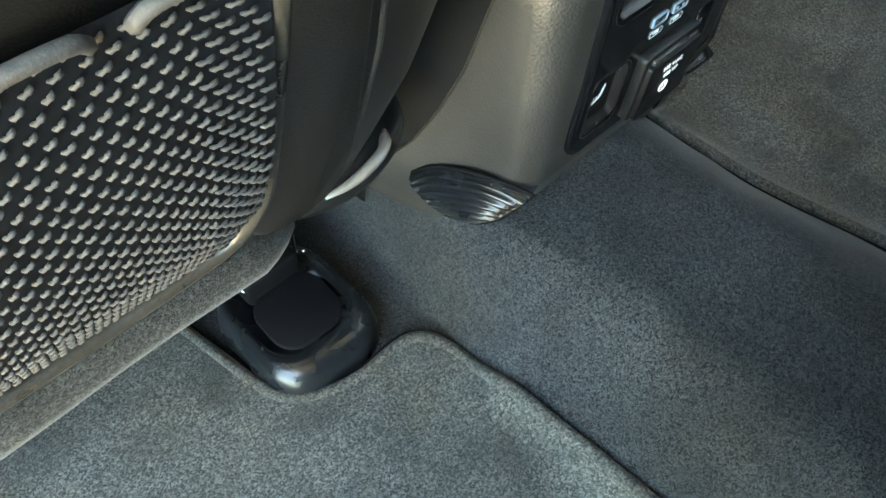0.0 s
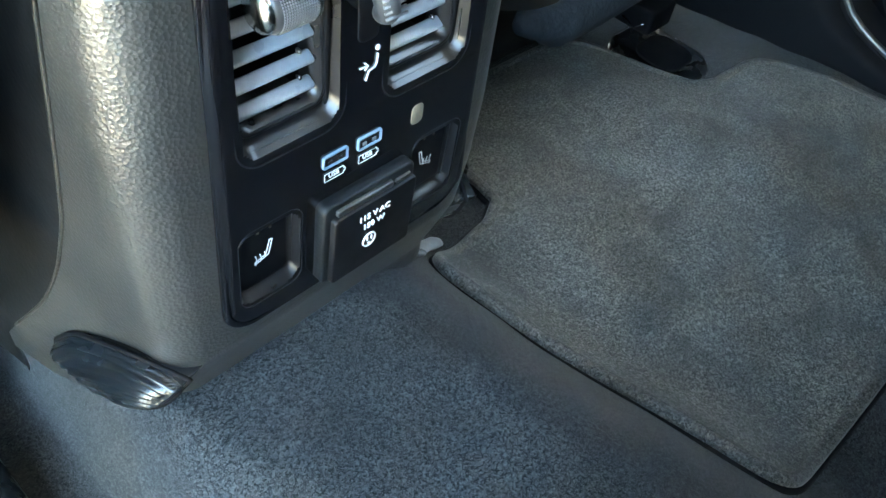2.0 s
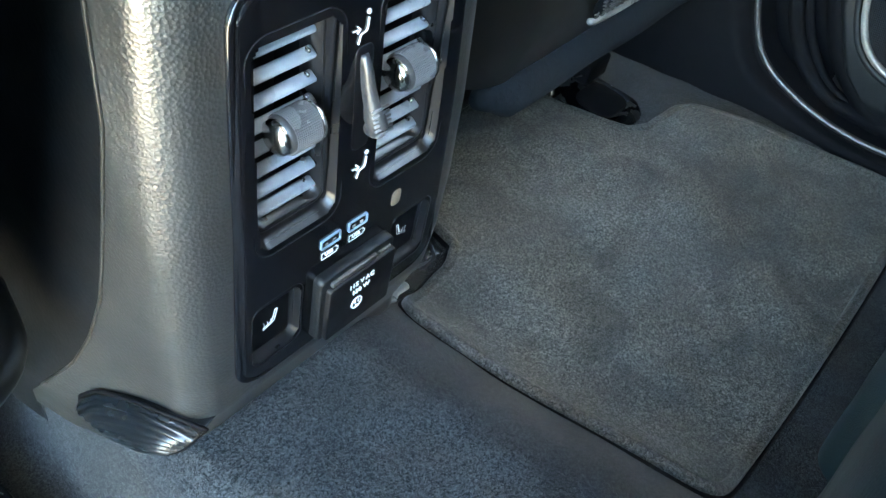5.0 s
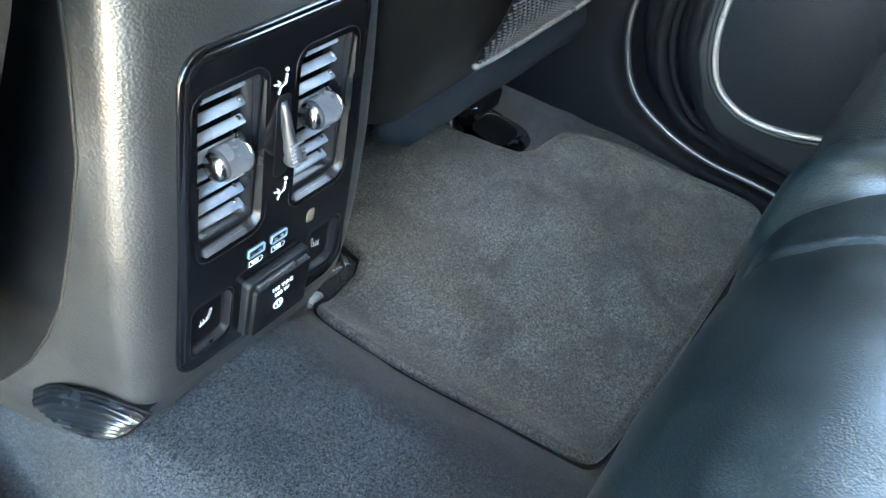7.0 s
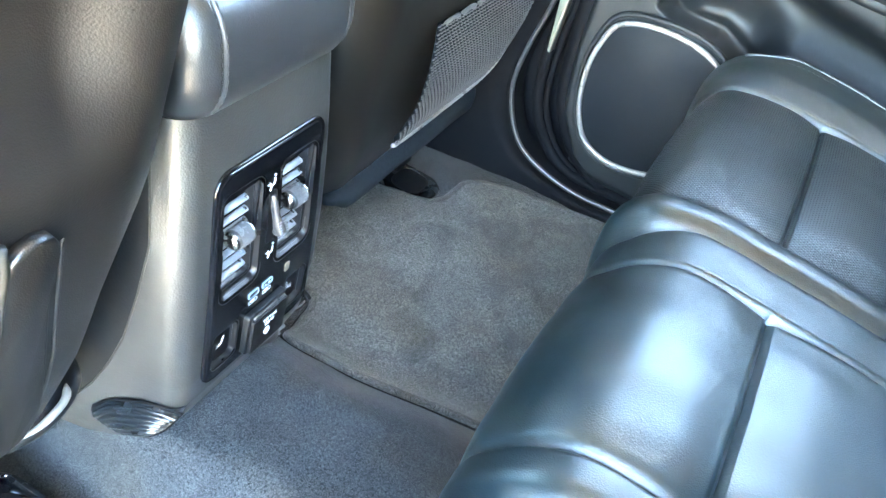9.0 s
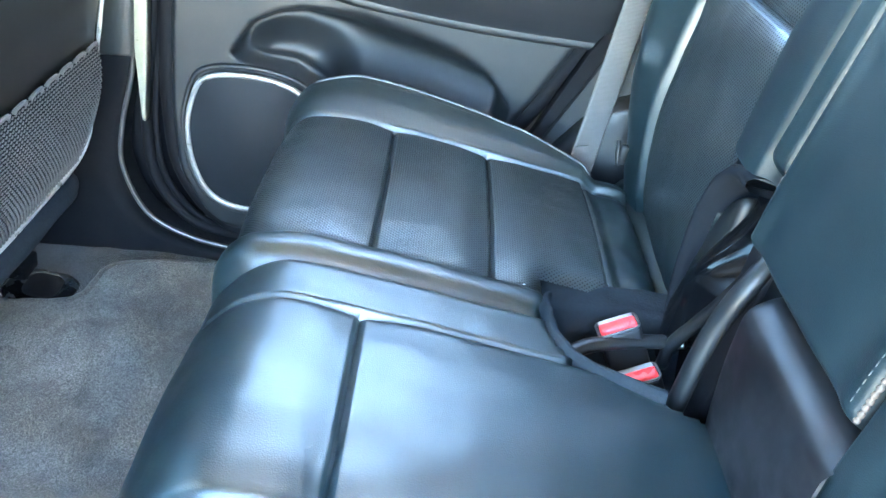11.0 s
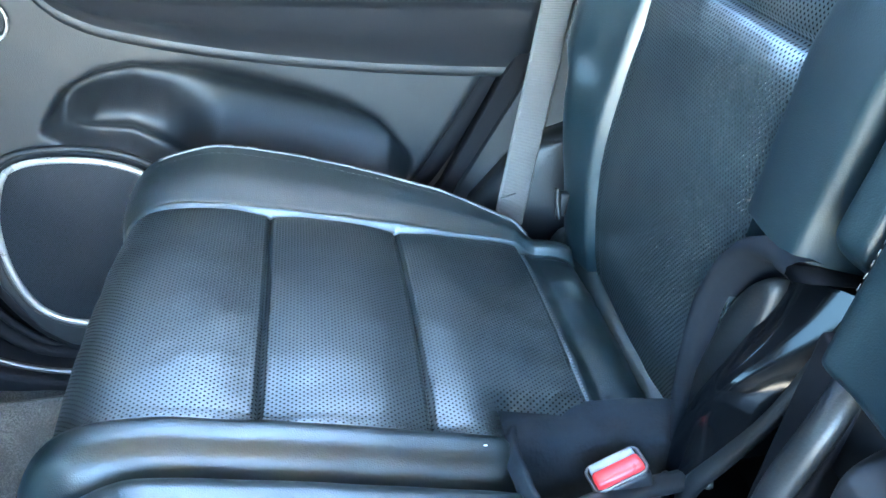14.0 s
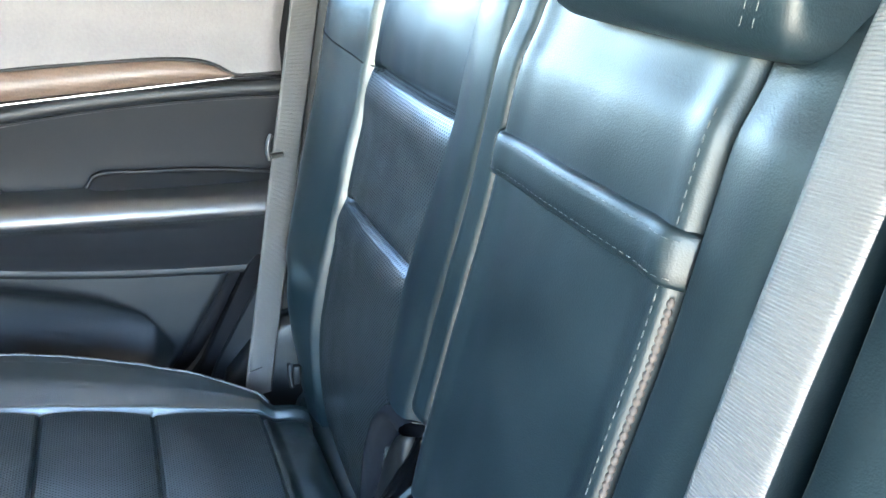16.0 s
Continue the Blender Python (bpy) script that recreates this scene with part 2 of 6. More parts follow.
MATPILE = speckled("mat_pile", (0.047, 0.051, 0.049), (0.285, 0.295, 0.275), 0.0011, blotch=13, amount=0.55, bump=0.0010, worn=(0.40, 1.45), soiled=0.45)
BINDING = speckled("mat_binding", (0.040, 0.042, 0.040), (0.23, 0.235, 0.215), 0.0012, blotch=20, amount=0.5, bump=0.0012, worn=(0.7, 1.2), soiled=0.6)
FELT = material("grey_felt", (0.013, 0.017, 0.021), 0.95, vary=0.25, stain=60, grain=0.0006, grain_size=0.0015, spec=0.1)
FUZZ = speckled("fuzzy_trim", (0.016, 0.016, 0.015), (0.10, 0.10, 0.093), 0.0010, blotch=25, amount=0.6, bump=0.0014)
NETBACK = material("net_backing", (0.006, 0.0075, 0.010), 0.9, vary=0.3, stain=60, spec=0.1)
NETTHREAD = material("net_thread", (0.058, 0.055, 0.053), 0.75, vary=0.25, stain=80, grain=0.0005, grain_size=0.001)
GRILLE = perforate(material("speaker_grille", (0.012, 0.016, 0.021), 0.6, vary=0.2, stain=10, spec=0.3), 0.0028, 0.2)
GLASS = bpy.data.materials.new("window_glass")
GLASS.use_nodes = True
gn = GLASS.node_tree
clear, shine, both_ways = gn.nodes.new("ShaderNodeBsdfTransparent"), gn.nodes.new("ShaderNodeBsdfGlossy"), gn.nodes.new("ShaderNodeMixShader")
clear.inputs["Color"].default_value = (0.93, 0.95, 0.945, 1)
shine.inputs["Roughness"].default_value = 0.02
both_ways.inputs[0].default_value = 0.06
gn.links.new(clear.outputs[0], both_ways.inputs[1])
gn.links.new(shine.outputs[0], both_ways.inputs[2])
gn.links.new(both_ways.outputs[0], gn.nodes["Material Output"].inputs[0])
TINTED = GLASS.copy()
TINTED.name = "tinted_glass"
next(n for n in TINTED.node_tree.nodes if n.type == "BSDF_TRANSPARENT").inputs["Color"].default_value = (0.72, 0.78, 0.77, 1)
WOOD = ribbed(material("brown_wood", (0.115, 0.078, 0.058), 0.48, vary=0.35, stain=22, coat=0.06), 0.006, 0.0001, 1)
CREAM = material("cream_paint", (0.27, 0.255, 0.19), 0.35, vary=0.06, stain=20)
HEADLINER = material("headliner_cloth", (0.26, 0.25, 0.24), 0.9, vary=0.08, stain=30, grain=0.0004, grain_size=0.002)
BODY = material("body_metal", (0.08, 0.085, 0.09), 0.4, vary=0.1, stain=4)
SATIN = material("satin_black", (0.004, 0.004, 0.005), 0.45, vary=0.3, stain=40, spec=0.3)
LIDSKIN = material("lid_leather", (0.018, 0.0195, 0.022), 0.38, vary=0.2, stain=16, grain=0.00012, grain_size=0.0013, kind="cells", rough_vary=0.06, spec=1.0, coat=0.6)
BUCKLEPLATE = material("buckle_slot_plate", (0.30, 0.32, 0.34), 0.4, vary=0.15, stain=60)
HINGEGLOSS = material("worn_gloss_black", (0.002, 0.0024, 0.003), 0.12, vary=0.3, stain=30, rough_vary=0.03, spec=0.14)
GROUND = material("concrete", (0.48, 0.42, 0.335), 0.9, vary=0.2, stain=1.5, grain=0.003, grain_size=0.02, spec=0.2)
# tan for the painted reflection on the vent panel, also for the switch indicators
MARK = material("tan_glint_paint", (0.16, 0.13, 0.09), 0.6, vary=0.3, stain=200)


# ---------------------------------------------------------------- mesh helpers
def thing(name, label, category, at=(0, 0, 0), group="", kind=""):
    ob = new(name)
    ob.empty_display_size = 0.05
    ob.location = at
    return tagged(ob, label, category, group, kind)


def attach(ob, parent):
    if parent is not None:
        ob.parent = parent
        if parent.parent is None and parent.data is None:
            ob.matrix_parent_inverse = Matrix.Translation(parent.location).inverted()
    return ob


def part(name, geo, mat, parent=None, label="", smooth=True, kind=""):
    """Links geo, a bmesh or (verts, faces[, uvs]), as one mesh under a thing or a part."""
    me = bpy.data.meshes.new(name)
    if isinstance(geo, tuple):
        verts, faces = geo[0], geo[1]
        me.from_pydata([tuple(map(float, v)) for v in verts], [], [tuple(map(int, f)) for f in faces])
        if len(geo) > 2:
            layer = me.uv_layers.new(name="UVMap")
            idx = np.empty(len(me.loops), dtype=np.int32)
            me.loops.foreach_get("vertex_index", idx)
            layer.data.foreach_set("uv", np.asarray(geo[2], dtype=np.float32)[idx].ravel())
    else:
        geo.to_mesh(me)
        geo.free()
    me.materials.append(mat)
    if smooth:
        me.polygons.foreach_set("use_smooth", [True] * len(me.polygons))
    me.update()
    ob = new(name, me)
    attach(ob, parent)
    if label:
        ob["label"] = label
    if kind:
        ob["kind"] = kind
    return ob


def flip(geo):
    """The same surface mirrored in x, with its faces turned to match."""
    v = np.array(geo[0], dtype=float)
    v[:, 0] *= -1
    return (v, [tuple(reversed(f)) for f in geo[1]], *geo[2:])


def side(geo, s):
    return geo if s > 0 else flip(geo)


def merge(*geos):
    verts, faces, uvs, n = [], [], [], 0
    for g in geos:
        v = np.asarray(g[0], dtype=float)
        verts.append(v)
        faces += [tuple(i + n for i in f) for f in g[1]]
        uvs.append(np.asarray(g[2]) if len(g) > 2 else np.zeros((len(v), 2)))
        n += len(v)
    return np.concatenate(verts), faces, np.concatenate(uvs)


def quads(nu, nv, wrap=False):
    out = []
    for i in range(nu - (0 if wrap else 1)):
        for j in range(nv - 1):
            a, b = i * nv + j, ((i + 1) % nu) * nv + j
            out.append((a, b, b + 1, a + 1))
    return out


def curve(points, n, closed=False):
    """n points at even steps on a smooth curve through the points."""
    p = np.array(points, dtype=float)
    m = len(p)
    segs = m if closed else m - 1
    fine = []
    for i in range(segs):
        a, b = p[i], p[(i + 1) % m]
        z = p[(i - 1) % m] if closed or i > 0 else 2 * a - b
        c = p[(i + 2) % m] if closed or i < m - 2 else 2 * b - a
        la, lb, lc = (max(np.linalg.norm(q), 1e-9) ** 0.5 for q in (a - z, b - a, c - b))
        t0, t1, t2, t3 = 0, la, la + lb, la + lb + lc
        for t in np.linspace(t1, t2, 24, endpoint=False):
            a1 = (t1 - t) / (t1 - t0) * z + (t - t0) / (t1 - t0) * a
            a2 = (t2 - t) / (t2 - t1) * a + (t - t1) / (t2 - t1) * b
            a3 = (t3 - t) / (t3 - t2) * b + (t - t2) / (t3 - t2) * c
            b1 = (t2 - t) / (t2 - t0) * a1 + (t - t0) / (t2 - t0) * a2
            b2 = (t3 - t) / (t3 - t1) * a2 + (t - t1) / (t3 - t1) * a3
            fine.append((t2 - t) / (t2 - t1) * b1 + (t - t1) / (t2 - t1) * b2)
    fine.append(fine[0] if closed else p[-1])
    fine = np.array(fine)
    run = np.r_[0, np.cumsum(np.linalg.norm(np.diff(fine, axis=0), axis=1))]
    want = np.linspace(0, run[-1], n + 1)[:-1] if closed else np.linspace(0, run[-1], n)
    return np.stack([np.interp(want, run, fine[:, k]) for k in range(p.shape[1])], 1)


def tube(points, r, n=8, closed=False, flat=1.0, up=None, caps=True):
    """A round (or flattened) bar along points; r may be a list."""
    p = np.array(points, dtype=float)
    m = len(p)
    rad = np.broadcast_to(np.asarray(r, dtype=float), (m,))
    t = np.roll(p, -1, 0) - np.roll(p, 1, 0)
    if not closed:
        t[0], t[-1] = p[1] - p[0], p[-1] - p[-2]
    t /= np.linalg.norm(t, axis=1, keepdims=True) + 1e-12
    if up is None and flat == 1.0:
        up = np.eye(3)[int(np.argmin(abs(t).max(0)))]
    ref = np.array(up if up is not None else ((0, 0, 1) if abs(t[:, 2]).mean() < 0.8 else (0, 1, 0)), dtype=float)
    s = np.cross(t, ref)
    s /= np.linalg.norm(s, axis=1, keepdims=True) + 1e-12
    w = np.cross(s, t)
    run = np.r_[0, np.cumsum(np.linalg.norm(np.diff(p, axis=0), axis=1))]
    verts, uvs = [], []
    for i in range(m):
        for k in range(n):
            a = 2 * math.pi * k / n
            verts.append(p[i] + rad[i] * (math.cos(a) * s[i] + flat * math.sin(a) * w[i]))
            uvs.append((run[i], k / n * 0.05))
    faces = []
    for i in range(m if closed else m - 1):
        for k in range(n):
            a, b = i * n, ((i + 1) % m) * n
            faces.append((a + k, b + k, b + (k + 1) % n, a + (k + 1) % n))
    if caps and not closed:
        faces += [tuple(range(n)), tuple(reversed(range((m - 1) * n, m * n)))]
    return np.array(verts), faces, np.array(uvs)


def box(size, at, bevel=0.002, turn=None, seg=2):
    """A bevelled box as (verts, faces, uvs)."""
    bm = bmesh.new()
    bmesh.ops.create_cube(bm, size=1.0)
    bmesh.ops.scale(bm, vec=size, verts=bm.verts)
    if bevel:
        bmesh.ops.bevel(bm, geom=list(bm.edges), offset=min(bevel, 0.49 * min(size)), segments=seg, profile=0.5, affect="EDGES")
    if turn is not None:
        bmesh.ops.transform(bm, matrix=turn, verts=bm.verts)
    bmesh.ops.translate(bm, vec=at, verts=bm.verts)
    v = np.array([x.co[:] for x in bm.verts])
    bm.verts.index_update()
    f = [tuple(q.index for q in face.verts) for face in bm.faces]
    bm.free()
    return v, f, v[:, :2].copy()


def rounded(w, h, r, n=6, cx=0.0, cy=0.0):
    """Outline of a rounded rectangle, counter-clockwise."""
    out = []
    for qx, qy, a0 in ((1, 1, 0), (-1, 1, 90), (-1, -1, 180), (1, -1, 270)):
        for k in range(n + 1):
            a = radians(a0 + 90 * k / n)
            out.append((cx + qx * (w / 2 - r) + r * math.cos(a), cy + qy * (h / 2 - r) + r * math.sin(a)))
    return np.array(out)


def loft(loops, closed_ends=True):
    """Skins loops of equal length, in order; the ends are capped."""
    n = len(loops[0])
    v = np.concatenate([np.asarray(l, dtype=float) for l in loops])
    f = []
    for i in range(len(loops) - 1):
        for k in range(n):
            a, b = i * n, (i + 1) * n
            f.append((a + k, a + (k + 1) % n, b + (k + 1) % n, b + k))
    if closed_ends:
        f += [tuple(reversed(range(n))), tuple(range((len(loops) - 1) * n, len(loops) * n))]
    return v, f, v[:, :2].copy()


def plate(outline, place, depth, edge=0.0015):
    """A plate with rounded edge from a 2D outline; place(u, v, d) puts a point with height d into the world."""
    o = np.asarray(outline, dtype=float)
    c = o.mean(0)
    size = np.abs(o - c).max(0)
    rows = []
    for inset, d in ((0.0, 0.0), (0.0, depth - edge), (edge * 0.3, depth - edge * 0.3), (edge, depth)):
        k = 1 - inset / size
        rows.append([place(*(c + (q - c) * k), d) for q in o])
    return loft(rows)


def stitches(path, length=0.0045, gap=0.003, r=0.0007):
    """A row of separate thread stitches along a path."""
    p = np.array(path, dtype=float)
    run = np.r_[0, np.cumsum(np.linalg.norm(np.diff(p, axis=0), axis=1))]
    at = lambda d: np.array([np.interp(d, run, p[:, k]) for k in range(3)])  # noqa: E731
    geos, d = [], 0.0
    while d + length < run[-1]:
        a, b = at(d), at(d + length)
        geos.append(tube([a, (a + b) / 2, b], [r * 0.6, r, r * 0.6], 5))
        d += length + gap
    return merge(*geos)


def step(a, b, x):
    t = np.clip((np.asarray(x, dtype=float) - a) / (b - a), 0, 1)
    return t * t * (3 - 2 * t)


def bump(x, at, width):
    return np.exp(-(((np.asarray(x, dtype=float) - at) / width) ** 2))


def writing(text, size, at, mat, parent, name, turn=(90, 0, 0), depth=0.0004):
    """Raised print in Blender's own font, as a mesh."""
    cu = bpy.data.curves.new(name, "FONT")
    cu.body, cu.size, cu.extrude, cu.align_x, cu.align_y = text, size, depth, "CENTER", "CENTER"
    tmp = bpy.data.objects.new(name + "_tmp", cu)
    me = bpy.data.meshes.new_from_object(tmp)
    bpy.data.objects.remove(tmp)
    me.transform(pose(*at, *turn))
    me.materials.clear()
    me.materials.append(mat)
    return attach(new(name, me), parent)


# ---------------------------------------------------------------- floor, ground and shell of the car
def floor_z(x, y):
    """Height of the carpet: a footwell on either side of a low tunnel."""
    x, y = np.asarray(x, dtype=float), np.asarray(y, dtype=float)
    base = -0.02 - 0.10 * np.clip(y + 0.05, 0, 0.3)
    k = step(-0.04, -0.25, y)
    t = np.clip((x - 0.03 - 0.01 * k) / (0.17 + 0.05 * k), 0, 1)
    near = step(-0.07, 0.0, y)
    ridge = np.where(x < 0, step(-0.180 + 0.022 * near, -0.066 - 0.040 * near, x), 1 - t * t * (3 - 2 * t))
    top = 0.085 + 0.004 * step(-0.06, 0.008, y)
    return base + (top - base) * ridge


def floor_patch(x0, x1, y0, y1, cell, lift=0.0):
    xs, ys = np.arange(x0, x1 + cell / 2, cell), np.arange(y0, y1 + cell / 2, cell)
    gx, gy = np.meshgrid(xs, ys, indexing="ij")
    z = floor_z(gx, gy) + lift
    z += np.array([[0.0022 * noise.noise((a * 22, b * 22, 0.0)) for b in ys] for a in xs])
    v = np.stack([gx, gy, z], -1).reshape(-1, 3)
    return v, quads(len(xs), len(ys)), v[:, :2].copy()


floor = part("floor", floor_patch(-0.78, 0.765, -0.80, 0.80, 0.012), CARPET)
tagged(floor, "dark blue-grey cut-pile carpet over the car floor and tunnel", "carpet", kind="structure")


def ground_sheet():
    edge = [-400, -60, -12, -4, -1.5, 1.5, 4, 12, 60, 400]
    v = [(a, b, -0.46) for a in edge for b in edge]
    return np.array(v), quads(10, 10), np.array(v)[:, :2]


tagged(part("ground", ground_sheet(), GROUND), "pale sunlit concrete ground outside the open car door", "ground", kind="structure")


def shell_box(name, size, at, mat, label, category="car body"):
    return tagged(part(name, box(size, at, 0.01), mat), label, category, kind="structure")


shell_box("ceiling", (1.6, 3.1, 0.05), (0, -0.35, 1.34), HEADLINER, "pale cloth headliner under the roof", "ceiling")
shell_box("wall_right", (0.06, 2.9, 1.38), (0.890, -0.35, 0.22), BODY, "painted body side behind the door trim", "wall")
shell_box("wall_back", (1.6, 0.05, 1.8), (0, -1.75, 0.42), BODY, "plain tailgate closing the load space", "wall")
shell_box("wall_front", (1.66, 0.05, 1.33), (0, 1.15, 0.185), DARKPLASTIC, "dark dashboard bulkhead ahead of the front seats", "wall")
shell_box("windscreen", (1.60, 0.006, 0.48), (0, 1.15, 1.085), TINTED, "tinted windscreen above the dashboard", "window")
shell_box("wall_left", (0.06, 1.145, 1.24), (-0.865, 0.5775, 0.15), BODY, "closed front door and side of the car", "wall")
# out of view; lowers the doorway's top to dim the steep sky light
shell_box("roof_rail", (0.10, 1.95, 0.13), (-0.845, 0.175, 1.255), HEADLINER, "unseen cloth-covered roof rail over the near doors, added to cut sky light", "trim")
shell_box("window_2", (0.006, 1.10, 0.43), (-0.862, 0.58, 0.983), GLASS, "clear glass of the near front window", "window")


def left_quarter():
    """The body behind the near doorway; its front edge slants back above the wheel arch."""
    out = [(-0.575, -0.46), (-0.585, 0.28), (-0.628, 0.343), (-0.685, 0.46), (-0.728, 0.57), (-0.745, 0.70), (-0.75, 1.32), (-1.79, 1.32), (-1.79, -0.46)]
    v = np.array([(x, y, z) for x in (-0.895, -0.835) for y, z in out])
    n = len(out)
    return v, [tuple(range(n)), tuple(reversed(range(n, 2 * n)))] + [(i, (i + 1) % n + 0, (i + 1) % n + n, i + n)[::-1] for i in range(n)], v[:, 1:].copy()


tagged(part("wall_left_rear", left_quarter(), BODY, smooth=False), "rear quarter of the car behind the open doorway", "wall", kind="structure")
shell_box("wall_right_front", (0.05, 0.12, 0.42), (0.865, 0.09, 1.10), BODY, "far middle door pillar above the waistline", "wall")
shell_box("sill", (0.09, 0.60, 0.46), (-0.835, -0.285, -0.222), BODY, "painted door sill of the open doorway", "sill")
shell_box("floor_pan", (1.66, 2.9, 0.05), (0, -0.33, -0.24), BODY, "steel floor pan below the carpet", "floor")
shell_box("load_floor", (1.6, 0.85, 0.04), (0, -1.32, 0.36), FELT, "carpeted load floor behind the rear seats", "floor")


# ---------------------------------------------------------------- trim along the far door opening
def side_plate(outline, x, depth, edge=0.004):
    """A plate lying in a plane of constant x, its face towards the cabin."""
    v, f, _ = plate(outline, lambda a, b, d: (x - d, a, b), depth, edge)
    return v, f, v[:, 1:].copy()


OPENING = [(0.014, 0.95), (0.014, 0.60), (0.017, 0.335), (0.037, 0.222), (0.041, 0.15), (0.018, 0.083), (-0.012, 0.044), (-0.083, 0.015), (-0.15, 0.007), (-0.22, 0.012), (-0.36, 0.016)]
rim = curve(OPENING, 70)
pillar = thing("pillar_trim", "dark satin plastic trim on the door pillar and sill", "trim", (0.76, 0.1, 0.0), kind="structure")


def pillar_sheet():
    """From the rim of the opening the trim rolls inward and runs forward and down to the floor."""
    rows = []
    for k, (y, z) in enumerate(rim):
        w = k / (len(rim) - 1)
        ahead = np.array((1.0, 0.0)) * (1 - step(0.45, 0.75, w)) + np.array((0.15, -1.0)) * step(0.45, 0.75, w)
        reach = 0.55 * (1 - step(0.45, 0.8, w)) + 0.09 * step(0.45, 0.8, w)
        row = [(0.80, y - 0.004, z + 0.004), (0.775, y - 0.003, z + 0.003)]
        for d, x in ((0.0, 0.762), (0.006, 0.756), (0.015, 0.754), (0.05, 0.752), (0.25, 0.748), (1.0, 0.742)):
            q = np.array((y, z)) + ahead * (d if d < 0.05 else d * reach)
            row.append((x, q[0], q[1]))
        rows.append(row)
    v = np.array(rows).reshape(-1, 3)
    return v, [tuple(reversed(f)) for f in quads(len(rim), 8)], v[:, 1:].copy()


part("trim_panel", pillar_sheet(), RUBBER, pillar)
part("trim_edge", tube([(0.757, y, z) for y, z in rim], 0.0042, 8), GRAINED, pillar, "satin grey rolled edge of the trim")
part("jamb_lining", box((0.012, 0.17, 0.92), (0.834, 0.0, 0.44), 0.003), RUBBER, pillar)
jamb = thing("door_jamb", "black rubber seal round the rear door opening", "seal", (0.80, -0.1, 0.0), kind="structure")
SEAL = [(-0.004, 0.95), (-0.004, 0.45), (0.008, 0.22), (-0.012, 0.10), (-0.085, 0.025), (-0.2, 0.018), (-0.36, 0.02)]
part("seal", tube([(0.792, y, z) for y, z in curve(SEAL, 50)], 0.011, 8), RUBBER, jamb)
part("inner_seal", tube([(0.796, y - 0.014, z + 0.006) for y, z in curve(SEAL, 50)], 0.006, 8), RUBBER, jamb)
upper_pillar = thing("upper_pillar_trim", "grey upper pillar trim with a cream edge strip", "trim", (0.78, 0.03, 0.35), kind="structure")
part("pillar_cover", side_plate([(0.012, 0.345), (0.07, 0.338), (0.075, 0.95), (0.008, 0.95)], 0.765, 0.022, 0.008), GRAINED, upper_pillar)
part("cream_strip", side_plate([(-0.003, 0.235), (0.001, 0.236), (0.014, 0.365), (0.026, 0.56), (0.030, 0.95), (-0.014, 0.95), (-0.008, 0.56), (-0.006, 0.365)], 0.772, 0.022, 0.003), CREAM, upper_pillar, "cream painted strip tapering to a point")

# rear quarter: dark seal of the door's slanting edge and the trim behind it
quarter = thing("quarter_trim", "grey plastic quarter trim beside the rear seat", "trim", (0.76, -0.75, 0.3), kind="structure")
part("quarter_panel", side_plate([(-0.60, 0.10), (-0.66, 0.34), (-0.755, 0.56), (-0.772, 0.80), (-0.772, 1.3), (-1.2, 1.3), (-1.2, 0.10)], 0.80, 0.055, 0.01), DARKPLASTIC, quarter)
part("wheel_arch", side_plate([(-0.64, 0.10), (-0.675, 0.33), (-0.735, 0.42), (-0.80, 0.45), (-1.0, 0.45), (-1.0, 0.10)], 0.75, 0.045, 0.02), DARKPLASTIC, quarter)
part("door_seal", side_plate([(-0.606, 0.28), (-0.640, 0.337), (-0.697, 0.490), (-0.748, 0.600), (-0.759, 0.75), (-0.762, 1.2), (-0.835, 1.2), (-0.832, 0.74), (-0.818, 0.600), (-0.765, 0.490), (-0.706, 0.337), (-0.675, 0.28)], 0.776, 0.022, 0.006), RUBBER, quarter, "broad black rubber door seal")
part("seal_lip", tube([(0.755, y, z) for y, z in curve([(-0.632, 0.28), (-0.668, 0.337), (-0.726, 0.490), (-0.777, 0.600), (-0.788, 0.75), (-0.79, 1.2)], 40)], 0.0020, 6), SHELL, quarter)
shell_box("window_1", (0.006, 2.86, 0.42), (0.838, -0.36, 1.11), GLASS, "clear glass of the far side windows", "window")
shell_box("window_frame", (0.05, 0.9, 0.06), (0.80, -0.38, 1.29), DARKPLASTIC, "dark upper frame of the far rear window", "window frame")

# ---------------------------------------------------------------- far rear door
door = thing("car_door", "closed rear car door with dark padded trim and speaker", "door", (0.80, -0.38, -0.02))
DOOR_FRONT = np.array([(0.0, -0.19), (0.02, -0.155), (0.036, -0.13), (0.07, -0.085), (0.142, -0.04), (0.25, -0.022), (0.40, -0.016), (0.56, -0.019), (1.0, -0.02)])
DOOR_REAR = np.array([(0.0, -0.58), (0.28, -0.59), (0.343, -0.628), (0.46, -0.685), (0.57, -0.728), (0.70, -0.745), (1.0, -0.75)])


POCKET_TOP = np.array([(-0.60, 0.36), (-0.571, 0.390), (-0.551, 0.409), (-0.50, 0.431), (-0.445, 0.445), (-0.322, 0.463), (-0.242, 0.461), (-0.203, 0.450), (-0.163, 0.425), (-0.142, 0.392), (-0.132, 0.370)])
POCKET_LOW = np.array([(-0.60, 0.340), (-0.56, 0.29), (-0.50, 0.255), (-0.40, 0.235), (-0.34, 0.255), (-0.30, 0.315), (-0.279, 0.333), (-0.237, 0.355), (-0.163, 0.358), (-0.132, 0.368)])


